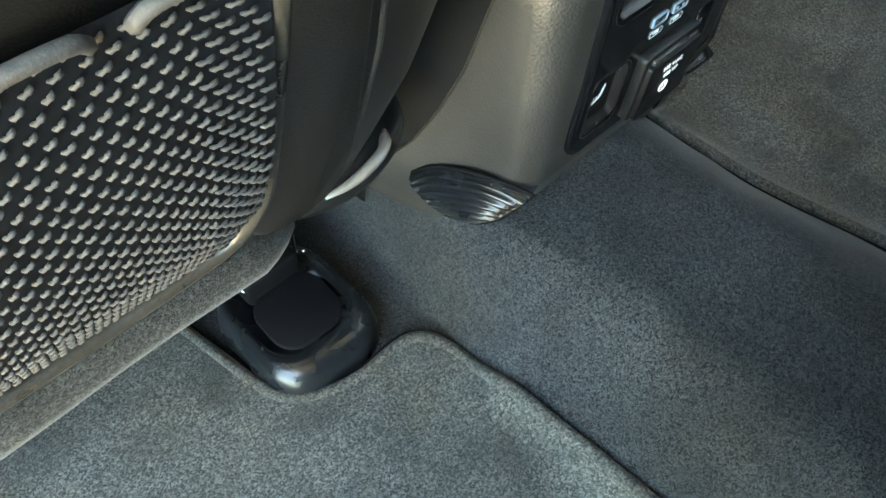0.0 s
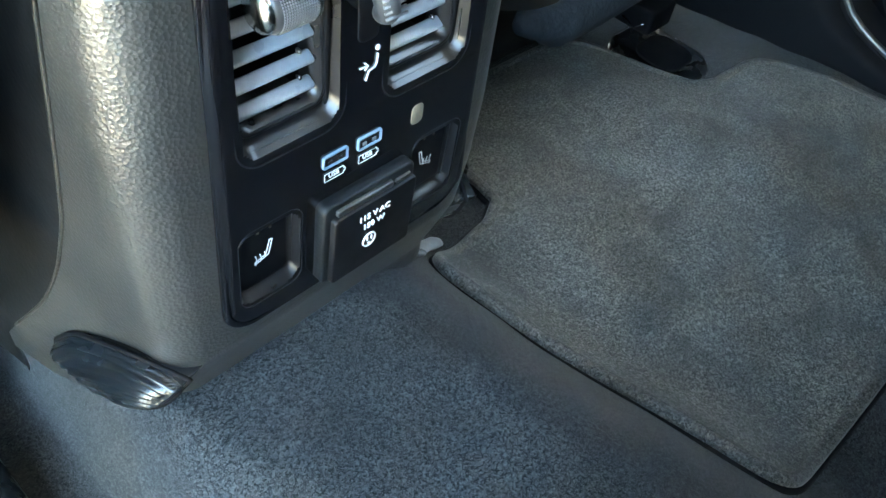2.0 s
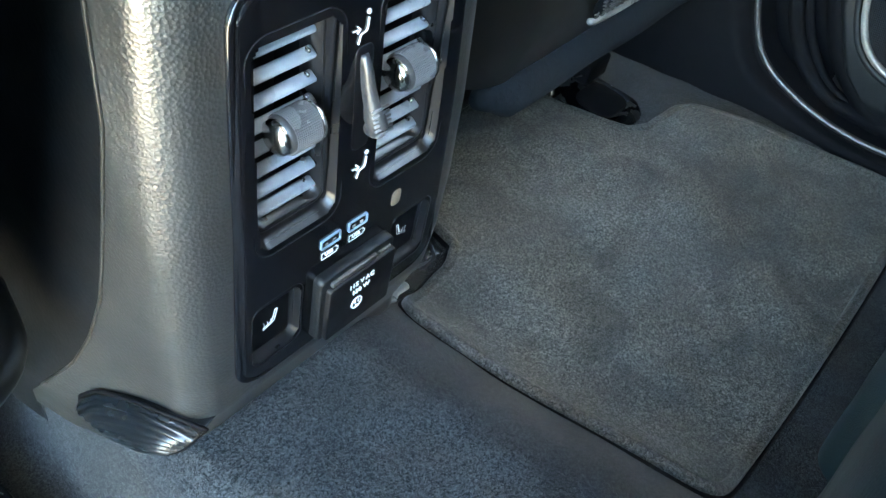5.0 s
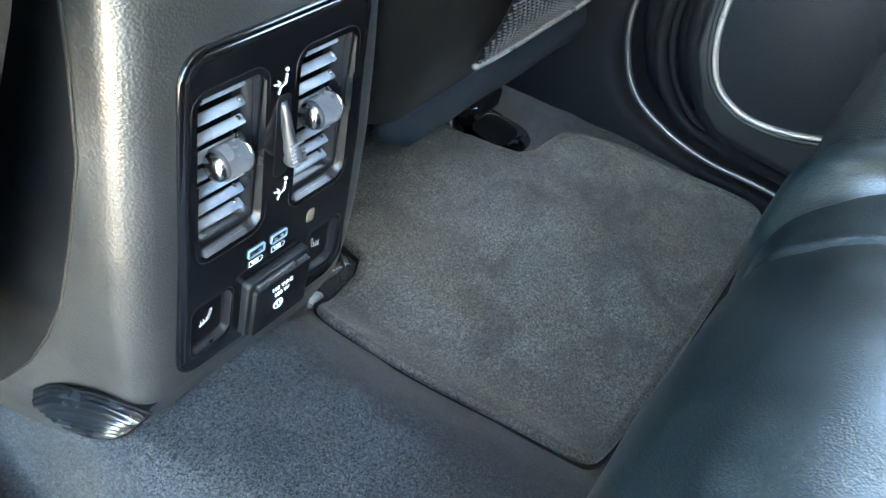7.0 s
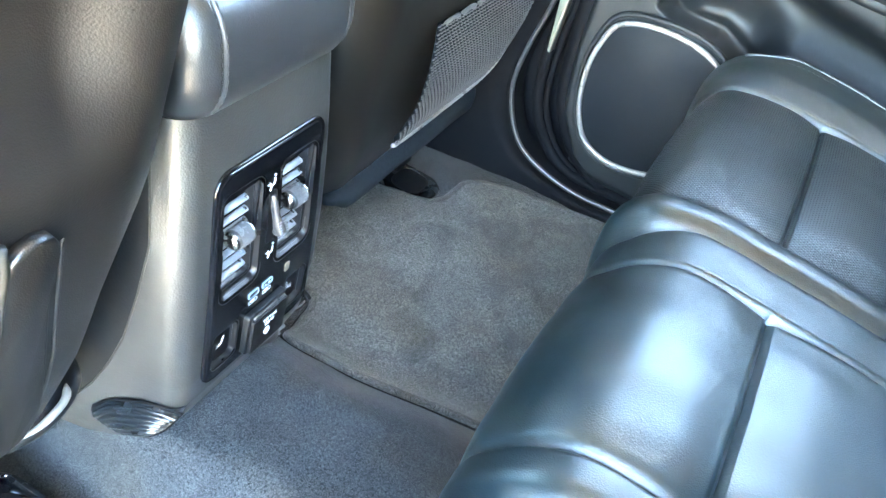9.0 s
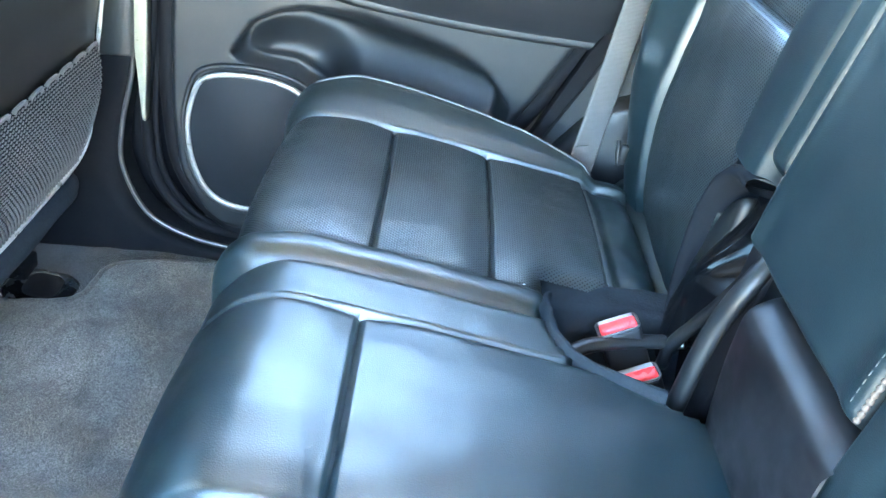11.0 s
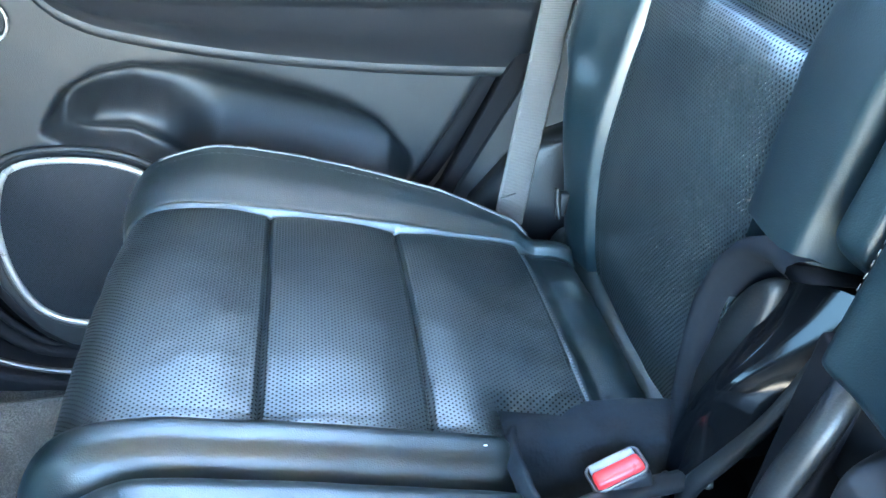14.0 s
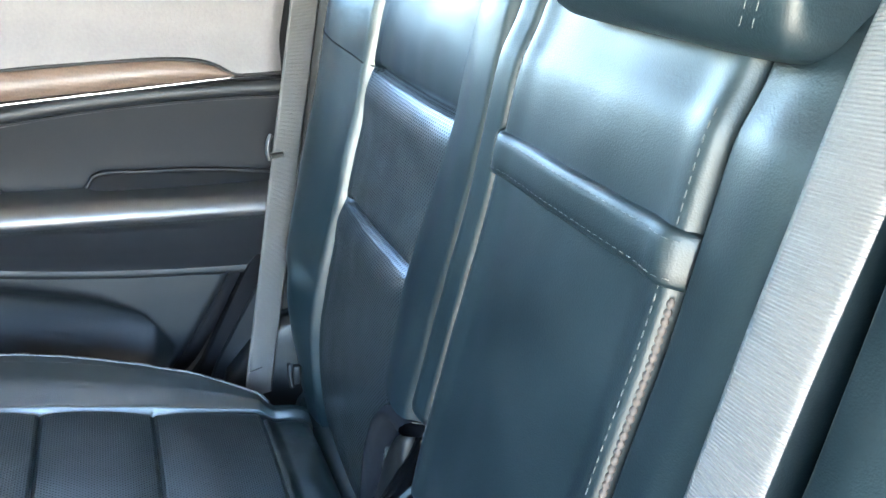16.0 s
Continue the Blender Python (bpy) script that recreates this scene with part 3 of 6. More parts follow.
def soft(q, at, value):
    """A smooth curve through the given values."""
    fine = np.linspace(-0.5, 1.5, 401)
    line = np.interp(fine, at, value)
    line = np.convolve(np.pad(line, 24, mode="edge"), np.hanning(51)[1:-1] / np.hanning(51).sum(), mode="valid")
    return np.interp(q, fine, line)


def pocket_depth(y, z):
    """The moulded map pocket: a dark undercut below its upper lip, a back wall that swells at the front, a slot behind a rolled lower lip."""
    top, low = np.interp(y, POCKET_TOP[:, 0], POCKET_TOP[:, 1]), np.interp(y, POCKET_LOW[:, 0], POCKET_LOW[:, 1])
    tall = np.maximum(top - low, 1e-4)
    q = (z - low) / tall
    size = step(0.0, 0.05, tall) * step(-0.602, -0.570, y)
    swell = step(-0.345, -0.27, y) * (1 - step(-0.20, -0.145, y))
    depth = soft(q, [-0.10, 0.0, 0.06, 0.14, 0.25, 0.45, 0.70, 0.88, 0.95, 1.0, 1.05], [0.0, 0.003, 0.020, 0.034, 0.040, 0.050, 0.062, 0.062, 0.040, 0.005, 0.0])
    out = swell * 0.034 * soft(q, [0.14, 0.30, 0.45, 0.60, 0.78], [0.0, 0.9, 1.0, 0.6, 0.0])
    return (depth - out) * size


BEAD = np.array([(-0.750, 0.7730), (-0.66, 0.7625), (-0.56, 0.7470), (-0.46, 0.7280), (-0.37, 0.7060), (-0.20, 0.660), (-0.02, 0.61)])


def door_x(y, z, f):
    """The door skin's distance from the middle of the car; f runs from its front edge to its rear."""
    rib = np.interp(y, BEAD[:, 0], BEAD[:, 1])
    x = 0.776 - 0.012 * step(rib - 0.010, rib + 0.004, z) * (1 - step(0.80, 0.86, z)) - 0.010 * step(0.82, 0.97, z)
    x = x + 0.008 * step(0.600, 0.625, z) * (1 - step(rib - 0.014, rib - 0.006, z)) * step(-0.13, -0.17, y)
    x = x - 0.008 * step(0.30, 0.12, z) * step(0.0, 0.12, z)
    x = x + pocket_depth(y, z)
    x = x + 0.034 * (1 - step(0.0, 0.03, f * 0.7)) + 0.02 * (1 - step(0.0, 0.03, (1 - f) * 0.7))
    x = x + 0.04 * (1 - step(0.0, 0.05, z))
    return x


LEDGE_Y = [-0.76, -0.70, -0.670, -0.645, -0.621, -0.577, -0.51, -0.368, -0.05]
LEDGE_Z = [0.810, 0.801, 0.798, 0.8075, 0.8130, 0.8120, 0.8030, 0.7790, 0.7115]


def door_skin(z0, z1, nz, ny):
    """The door's skin between two heights, which may follow the lower edge of the window ledge."""
    rows = []
    for k in np.linspace(0, 1, nz):
        f = np.linspace(0, 1, ny)
        z = np.full(ny, 0.8)
        for _ in range(3):
            a, b = np.interp(z, DOOR_FRONT[:, 0], DOOR_FRONT[:, 1]), np.interp(z, DOOR_REAR[:, 0], DOOR_REAR[:, 1])
            y = a + (b - a) * f
            lo, hi = (np.interp(y, LEDGE_Y, LEDGE_Z) if q is None else q for q in (z0, z1))
            z = lo + (hi - lo) * k + 0 * y
        rows.append(np.stack([door_x(y, z, f), y, z], 1))
    v = np.concatenate(rows)
    return v, quads(nz, ny), v[:, 1:].copy()


part("lower_panel", door_skin(0.0, 0.66, 190, 170), DOORSKIN, door, "dark grained door trim with a moulded map pocket")
part("upper_panel", door_skin(0.66, None, 26, 90), UPPERPAD, door)
part("window_ledge", door_skin(None, 0.97, 26, 90), UPPERSKIN, door, "paler soft upper trim below the window")


for name, dz, r, m in (("ledge_roll", 0.0145, 0.0115, DOORSKIN), ("ledge_bead", 0.0, 0.0026, GRAINED), ("ledge_crease", 0.0275, 0.0015, RUBBER)):
    line = curve([(y, z) for y, z in BEAD], 70)
    part(name, tube([(0.764, y, z + dz) for y, z in line], r, 10), m, door)


def wood_strip():
    ys = np.linspace(-0.667, -0.05, 60)
    rows = []
    for y in ys:
        lo = np.interp(y, [-0.667, -0.367, -0.05], [0.796, 0.738, 0.66])
        hi = np.interp(y, LEDGE_Y, LEDGE_Z) - 0.0012
        w = (hi - lo) / 2 + 0.0008
        rows.append([(0.764, y, lo), (0.757, y, lo + 0.15 * w), (0.752, y, lo + w), (0.757, y, hi - 0.15 * w), (0.765, y, hi)])
    v = np.array(rows).reshape(-1, 3)
    return v, quads(60, 5), v[:, 1:].copy()


part("wood_trim", wood_strip(), WOOD, door, "brown wood-grain trim strip")
part("wood_gap", tube([(0.765, y, z) for y, z in curve(list(zip(LEDGE_Y, LEDGE_Z)), 90)], 0.0027, 8), SATIN, door)
part("chrome_strip", tube([(0.754, y, np.interp(y, [-0.667, -0.367, -0.05], [0.796, 0.736, 0.657])) for y in np.linspace(-0.667, -0.05, 60)], 0.0023, 8), CHROME, door, "bright chrome strip")


# armrest: padded, its lower insert narrowing to a point at the front
ARM_LOW = curve([(-0.74, 0.496), (-0.645, 0.490), (-0.522, 0.486), (-0.40, 0.487), (-0.321, 0.491), (-0.243, 0.499), (-0.204, 0.506), (-0.166, 0.522), (-0.144, 0.541), (-0.122, 0.562)], 60)


def arm_section(y):
    """Points (x, z, run) of the armrest at y, from its lower lip over the pad to the door."""
    lo = np.interp(y, ARM_LOW[:, 0], ARM_LOW[:, 1])
    stitch = np.interp(y, [-0.74, -0.165, -0.128], [0.604, 0.555, 0.563])
    full = step(-0.10, -0.30, y)
    out = 0.022 + 0.036 * full
    fade = 1 - step(-0.715, -0.745, y) * 0.6
    top = stitch + 0.030 + 0.007 * full
    pts = [(0.782, lo - 0.004), (0.766, lo - 0.003), (0.762, lo + 0.004), (0.764, lo + 0.010), (0.760, lo + 0.022)]
    for k in np.linspace(0.25, 0.95, 6):
        pts.append((0.760 - out * 0.75 * fade * k**0.8, lo + 0.022 + (stitch - lo - 0.022) * k))
    pts += [(0.7765 - (0.0165 + out * 0.80) * fade, stitch - 0.001), (0.776 - (0.016 + out) * fade, stitch + 0.007), (0.776 - (0.016 + out) * fade, stitch + 0.018),
            (0.776 - (0.008 + out) * fade, top - 0.005), (0.780 - out * fade, top), (0.772, top + 0.002), (0.79, top + 0.003)]
    return pts


def arm_surface(i0, i1):
    ys = np.linspace(-0.742, -0.129, 120)
    v = np.array([[(x, y, z) for x, z in arm_section(y)[i0:i1]] for y in ys])
    n = v.shape[1]
    return v.reshape(-1, 3), quads(len(ys), n), v.reshape(-1, 3)[:, 1:].copy()


arm = part("armrest", arm_surface(11, 18), ARMPAD, door, "padded leather armrest with twin stitching")
part("armrest_insert", arm_surface(3, 12), ARMPAD, door, "smooth leather insert below the armrest")
part("insert_lip", arm_surface(0, 4), DOORSKIN, door)
for k, dz in enumerate((0.0005, 0.0085)):
    row = []
    for y in np.linspace(-0.725, -0.20, 90):
        s = arm_section(y)
        q = s[11] if k == 0 else s[12]
        row.append((q[0] - 0.0012, y, q[1] + (dz if k == 0 else 0.0)))
    part("stitching", stitches(row, 0.004, 0.003, 0.0003), THREAD, arm)


# the upper trim ends over the armrest in a dark-shadowed lip that hangs down as a pull tab
LIP = curve([(-0.135, 0.583), (-0.205, 0.604), (-0.267, 0.614), (-0.330, 0.622), (-0.352, 0.6225), (-0.362, 0.617), (-0.368, 0.610), (-0.378, 0.608), (-0.42, 0.6115), (-0.462, 0.6165), (-0.472, 0.621), (-0.477, 0.633), (-0.484, 0.6415), (-0.553, 0.650), (-0.64, 0.656), (-0.743, 0.656)], 90)
def upper_lip():
    """The dished trim between the bead and the lip: its lower edge stands proud and turns in."""
    rows = []
    for y, z in LIP:
        top = max(float(np.interp(y, BEAD[:, 0], BEAD[:, 1])), z + 0.006)
        foot = float(np.interp(y, [-0.743, -0.64, -0.553, -0.484, -0.33, -0.267, -0.205, -0.135], [0.656, 0.656, 0.650, 0.6415, 0.622, 0.614, 0.604, 0.583]))
        rise = lambda h: max(0.0, (h - foot) / max(top - foot, 0.006)) ** 1.5  # noqa: E731
        rows.append([(0.784, y, z + 0.0005), (0.7775, y, z), (0.7750, y, z + 0.0015)] + [(0.7745 - 0.013 * rise(z + 0.003 + (top - z) * k), y, z + 0.003 + (top - z) * k) for k in np.linspace(0.0, 1.0, 12)])
    v = np.array(rows).reshape(-1, 3)
    return v, quads(len(LIP), 15), v[:, 1:].copy()


part("upper_lip", upper_lip(), UPPERPAD, door, "dark trim edge hanging down as a pull tab")
# black tube along the lip draws the shadow line beneath it
part("lip_shadow_line", tube([(0.7740, y, z - 0.0020) for y, z in LIP], 0.0030, 8), SATIN, door)
def arm_ledge():
    """The sloping top of the armrest, from the lip out to the pad."""
    v = [(0.781 - 0.030 * k, y, z - 0.028 * k - 0.002) for y, z in LIP for k in (0.0, 0.33, 0.66, 1.0)]
    return np.array(v), quads(len(LIP), 4), np.array(v)[:, 1:]


part("armrest_ledge", arm_ledge(), UPPERPAD, door)
switch = part("window_switch", box((0.030, 0.07, 0.008), (0.748, -0.292, 0.632), 0.003), GLOSS, arm, "black window switch plate")
part("rocker", box((0.016, 0.024, 0.008), (0.746, -0.300, 0.637), 0.003), SILVER, switch)
part("handle_bezel", tube(curve([(0.752, -0.13, 0.575), (0.748, -0.19, 0.602), (0.745, -0.235, 0.618), (0.742, -0.258, 0.624)], 24), [0.006] * 12 + list(np.linspace(0.006, 0.003, 12)), 10, flat=1.6), SILVER, door, "bright door handle bezel")

part("front_edge_seal", tube([(0.800, y - 0.010, z) for z, y in curve(DOOR_FRONT, 70)], 0.0175, 12), RUBBER, door, "black rubber weatherstrip along the front edge")
part("rear_edge_seal", tube([(0.795, y + 0.004, z) for z, y in curve(DOOR_REAR, 70)], 0.0165, 12), RUBBER, door, "black rubber weatherstrip along the rear edge")

# speaker and tweeter
SPEAKER = [(-0.070, 0.235), (-0.076, 0.285), (-0.090, 0.320), (-0.120, 0.336), (-0.205, 0.342), (-0.260, 0.324), (-0.300, 0.270), (-0.312, 0.20), (-0.285, 0.135), (-0.232, 0.104), (-0.159, 0.093), (-0.112, 0.112), (-0.083, 0.160)]
ring = curve(SPEAKER, 80, closed=True)
spk = part("speaker_grille", side_plate(ring, 0.772, 0.008, 0.003), GRILLE, door, "dark perforated speaker grille")
part("speaker_ring", tube([(0.7620, y, z) for y, z in ring], 0.0044, 10, closed=True), SILVER, spk, "bright satin ring")
part("speaker_surround", tube([(0.770, -0.18 + (y + 0.18) * 1.09, 0.215 + (z - 0.215) * 1.09) for y, z in ring], 0.0045, 10, closed=True), DOORSKIN, spk)
circle = np.array([(-0.090 + 0.0235 * math.cos(a), 0.509 + 0.0235 * math.sin(a)) for a in np.linspace(0, 2 * math.pi, 37)[:-1]])
tw = part("tweeter", side_plate(circle, 0.775, 0.005, 0.003), GRILLE, door, "small round tweeter grille")
part("tweeter_ring", tube([(0.769, -0.090 + (y + 0.090) * 1.07, 0.509 + (z - 0.509) * 1.07) for y, z in circle], 0.0019, 10, closed=True), SILVER, tw, "bright ring")


# ---------------------------------------------------------------- rear seats
class Profile:
    """A smooth path in (y, z) with normals, and look-up of the run at a given y or z."""

    def __init__(self, points, n=400):
        self.p = curve(points, n)
        t = np.gradient(self.p, axis=0)
        t /= np.linalg.norm(t, axis=1, keepdims=True)
        self.n = np.stack([t[:, 1], -t[:, 0]], 1)
        self.run = np.r_[0, np.cumsum(np.linalg.norm(np.diff(self.p, axis=0), axis=1))]

    def at(self, s):
        q = [np.interp(s, self.run, c) for c in (self.p[:, 0], self.p[:, 1], self.n[:, 0], self.n[:, 1])]
        return q

    def top_y(self, y):
        ok = self.p[:, 1] > self.p[:, 1].max() - 0.06
        i = np.where(ok)[0]
        return self.run[i[np.argmin(abs(self.p[i, 0] - y))]]

    def at_z(self, z):
        top = int(np.argmax(self.p[:, 1])) + 1
        return self.run[np.argmin(abs(self.p[:top, 1] - z))]


def sweep(prof, x_of, disp, s_list, u_list, drop=None):
    """Surface over the profile: x_of(u, s) across, disp(x, s) raised along the normal, drop(u) let down at the ends."""
    v, uv = [], []
    for u in u_list:
        for s in s_list:
            y, z, ny, nz = prof.at(s)
            x = x_of(u, s)
            d = disp(x, s) - (drop(u) if drop else 0.0)
            v.append((x, y + ny * d, z + nz * d))
            uv.append((x, s))
    return np.array(v), quads(len(u_list), len(s_list)), np.array(uv)


CUSHION = Profile([(-0.285, 0.08), (-0.268, 0.22), (-0.255, 0.31), (-0.260, 0.360), (-0.286, 0.392), (-0.340, 0.404), (-0.43, 0.400), (-0.55, 0.388), (-0.70, 0.370), (-0.775, 0.362), (-0.83, 0.356)])
SEAM_A, SEAM_B, SEAM_C, S_END = CUSHION.top_y(-0.419), CUSHION.top_y(-0.556), CUSHION.top_y(-0.705), CUSHION.run[-1]


def outer_cushion(x, s, well=False):
    """Relief of the outboard cushion: sunken pads between raised side bolsters."""
    pad = step(0.232, 0.252, x) * (1 - step(0.556, 0.576, x))
    d = 0.007 * pad * np.sin(np.pi * np.clip((x - 0.24) / 0.325, 0, 1)) ** 0.7
    d = d - 0.012 * step(0.232, 0.252, x) * (1 - step(0.552, 0.622, x))
    for c in (SEAM_A, SEAM_B):
        d = d - 0.006 * bump(s, c, 0.0026) * pad - 0.006 * bump(s, c, 0.026) * pad
    d = d - 0.007 * bump(x, 0.24, 0.004) - 0.008 * bump(x, 0.567, 0.004)
    rise = step(CUSHION.top_y(-0.285), CUSHION.top_y(-0.36), s) * (1 - 0.85 * step(CUSHION.top_y(-0.60), CUSHION.top_y(-0.715), s))
    d = d + rise * 0.009 * np.sin(np.pi * np.clip((x - 0.567) / 0.15, 0, 1) ** 1.9)
    d = d - 0.018 * step(SEAM_C - 0.012, SEAM_C + 0.02, s) * step(0.22, 0.26, x)
    d = d - 0.007 * bump(s, SEAM_C - 0.004, 0.004) * pad
    y = float(np.interp(s, CUSHION.run, CUSHION.p[:, 0]))
    d = d + 0.007 * float(np.clip(math.sin(math.pi * min(1, max(0, (-0.707 - y) / 0.075))), 0, 1)) * step(0.22, 0.26, x) - 0.05 * float(step(-0.768, -0.80, y))
    if well:
        y = float(np.interp(s, CUSHION.run, CUSHION.p[:, 0]))
        d = d - 0.008 * float(step(0.300, 0.282, x)) * float(step(-0.604, -0.616, y))
    d = d + 0.0012 * noise.noise((x * 30, s * 22, 3.0)) + 0.0012 * pad * noise.noise((x * 70, s * 40, 9.0)) * step(SEAM_B, SEAM_C, s)
    return d


def edge_drop(x0, x1, r=0.035):
    """How far the surface is let down where it turns over at the ends of its width."""

    def f(u):
        e = min(u - x0, x1 - u)
        k = max(0.0, 1 - e / r)
        return r * 1.6 * (1 - math.sqrt(max(0.0, 1 - k * k))) + (0.04 if e <= 1e-6 else 0.0)

    return f


STRAIGHT = lambda u, s: u  # noqa: E731


def narrowing(s):
    """How wide the outer bolster is along the cushion: it tapers to a point at the rear."""
    y = float(np.interp(s, CUSHION.run, CUSHION.p[:, 0]))
    top = float(step(0.30, 0.37, np.interp(s, CUSHION.run, CUSHION.p[:, 1])))
    return 1.0 + top * (float(np.interp(y, [-0.775, -0.72, -0.68, -0.62, -0.54, -0.46, -0.39, -0.30, -0.25], [0.12, 0.16, 0.36, 0.60, 0.80, 0.93, 1.0, 0.92, 0.88])) - 1.0)


TAPERED = lambda u, s: 0.567 + (u - 0.567) * narrowing(s)  # noqa: E731


def notched(geo):
    """Leaves out the corner over the buckle well."""
    v = geo[0]
    keep = [q for q in geo[1] if not (v[list(q), 0].mean() < 0.284 and v[list(q), 1].mean() < -0.614)]
    return v, keep, geo[2]


ALL_S = np.unique(np.concatenate([np.linspace(0, S_END, 90), *[np.linspace(c - 0.02, c + 0.02, 21) for c in (SEAM_A, SEAM_B, SEAM_C)]]))


def between(a, b, lines=ALL_S):
    return np.unique(np.r_[a, lines[(lines > a) & (lines < b)], b])


def outer_seat(sg):
    seat = thing("rear_seat", "black leather outboard rear seat with perforated pads" if sg > 0 else "black leather rear seat beside the open door",
                 "car seat", (sg * 0.42, -0.52, 0.08), group="rear seats")
    trim = notched if sg > 0 else (lambda geo: geo)
    low = edge_drop(0.187, 0.705, 0.03)
    relief = lambda x, s: outer_cushion(x, s, sg > 0)  # noqa: E731
    side_u = np.r_[0.187, 0.1872, 0.1885, 0.191, 0.195, 0.200, 0.206, np.linspace(0.213, 0.2345, 5), np.linspace(0.236, 0.241, 5)]
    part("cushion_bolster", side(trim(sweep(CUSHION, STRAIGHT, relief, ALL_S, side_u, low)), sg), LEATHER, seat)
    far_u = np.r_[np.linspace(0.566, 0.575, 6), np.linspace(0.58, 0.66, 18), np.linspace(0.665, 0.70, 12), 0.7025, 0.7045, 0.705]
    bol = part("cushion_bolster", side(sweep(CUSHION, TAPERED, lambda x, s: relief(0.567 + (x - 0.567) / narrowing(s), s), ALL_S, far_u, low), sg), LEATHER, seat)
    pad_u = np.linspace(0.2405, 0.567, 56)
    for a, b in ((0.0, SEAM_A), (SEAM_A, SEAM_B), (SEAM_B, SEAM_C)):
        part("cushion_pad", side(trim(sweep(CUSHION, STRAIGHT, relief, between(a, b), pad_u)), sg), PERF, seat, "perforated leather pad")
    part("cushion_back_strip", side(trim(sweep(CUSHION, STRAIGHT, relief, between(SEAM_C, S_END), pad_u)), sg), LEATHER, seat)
    # piping and stitches on the outer bolster
    run = [(0.666, s) for s in np.linspace(CUSHION.top_y(-0.29), CUSHION.top_y(-0.715), 70)]
    for off, r, name in ((0.008, 0.0020, "piping"), (-0.008, 0.0009, "seam")):
        pts = []
        for x, s in run:
            y, z, ny, nz = CUSHION.at(s)
            u = x + off
            d = outer_cushion(u, s) - low(u) + 0.0006
            xx = TAPERED(u, s)
            pts.append((sg * xx, y + ny * d, z + nz * d))
        if name == "piping":
            part(name, tube(pts, r, 6), PIPING, bol)
        else:
            part("stitching", stitches(pts, 0.004, 0.003, 0.0003), THREAD, bol)
    return seat


def outer_back(seat, sg):
    """Backrest of an outboard seat: three perforated pads, raised wings, a waist where the belt passes."""
    z_of = lambda s: float(np.interp(s, BACK.run, BACK.p[:, 1]))  # noqa: E731
    s1, s2, s_top = BACK.at_z(0.688), BACK.at_z(0.858), BACK.run[-1]
    lines = np.unique(np.concatenate([np.linspace(0, s_top, 80), *[np.linspace(c - 0.02, c + 0.02, 17) for c in (s1, s2)]]))
    out = lambda s: float(np.interp(z_of(s), [0.36, 0.50, 0.540, 0.553, 0.563, 0.580, 0.70, 0.88, 1.0], [0.640, 0.636, 0.638, 0.646, 0.670, 0.684, 0.704, 0.712, 0.704]))  # noqa: E731
    pin = lambda s: float(np.interp(z_of(s), [0.36, 0.45, 0.69, 0.86, 1.0], [0.246, 0.252, 0.284, 0.262, 0.258]))  # noqa: E731
    pout = lambda s: float(np.interp(z_of(s), [0.36, 0.45, 0.69, 0.85, 1.0], [0.552, 0.556, 0.549, 0.553, 0.545]))  # noqa: E731

    def relief(x, s):
        a, b = pin(s), pout(s)
        pad = float(step(a - 0.004, a + 0.012, x) * (1 - step(b - 0.012, b + 0.004, x)))
        d = pad * (-0.012 + 0.008 * math.sin(math.pi * min(1, max(0, (x - a) / (b - a)))) ** 0.7)
        for c, k in ((s1, 1.0), (s2, 1.3)):
            d -= k * (0.009 * float(bump(s, c, 0.005)) + 0.004 * float(bump(s, c, 0.02))) * pad
        d += pad * 0.007 * (float(bump(s, s1 - 0.03, 0.03)) + float(bump(s, s2 - 0.03, 0.03)))
        rise = float(step(0.40, 0.55, z_of(s)))
        o = out(s)
        t = (x - b) / (o - b)
        crest = float(step(-0.08, 0.62, t)) * (1 - 0.75 * float(step(0.62, 1.15, t)))
        d += (0.010 + 0.020 * rise) * crest * (x > b)
        d += (0.005 + 0.004 * rise) * math.sin(math.pi * min(1, max(0, (x - 0.175) / (a - 0.175)))) ** 0.8 * (x < a)
        d -= 0.008 * float(bump(x, b, 0.004)) + 0.007 * float(bump(x, a, 0.004))
        return d + 0.0012 * noise.noise((x * 26, s * 20, 7.0))

    fall = lambda u: 0.0 if u < 0.90 else 0.05 * ((u - 0.90) / 0.10) ** 2.0  # noqa: E731
    wing = lambda u, s: pout(s) + (out(s) - pout(s)) * min(1.0, u * 1.0)  # noqa: E731
    wu = np.r_[np.linspace(0, 0.08, 6), np.linspace(0.1, 0.88, 18), np.linspace(0.90, 1.0, 10)]
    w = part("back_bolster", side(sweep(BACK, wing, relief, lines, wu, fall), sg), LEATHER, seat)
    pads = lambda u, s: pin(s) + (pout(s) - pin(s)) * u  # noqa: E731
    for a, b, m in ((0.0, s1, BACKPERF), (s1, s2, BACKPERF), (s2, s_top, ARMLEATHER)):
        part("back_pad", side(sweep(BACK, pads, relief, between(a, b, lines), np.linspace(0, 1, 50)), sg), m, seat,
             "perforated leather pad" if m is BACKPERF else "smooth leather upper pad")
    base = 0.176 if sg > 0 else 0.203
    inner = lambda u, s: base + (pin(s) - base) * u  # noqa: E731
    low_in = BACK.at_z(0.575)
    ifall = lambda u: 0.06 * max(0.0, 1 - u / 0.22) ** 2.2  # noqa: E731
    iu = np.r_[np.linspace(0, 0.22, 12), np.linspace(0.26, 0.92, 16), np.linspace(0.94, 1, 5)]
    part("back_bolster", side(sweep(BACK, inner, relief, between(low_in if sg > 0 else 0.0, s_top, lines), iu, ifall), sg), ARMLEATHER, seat)
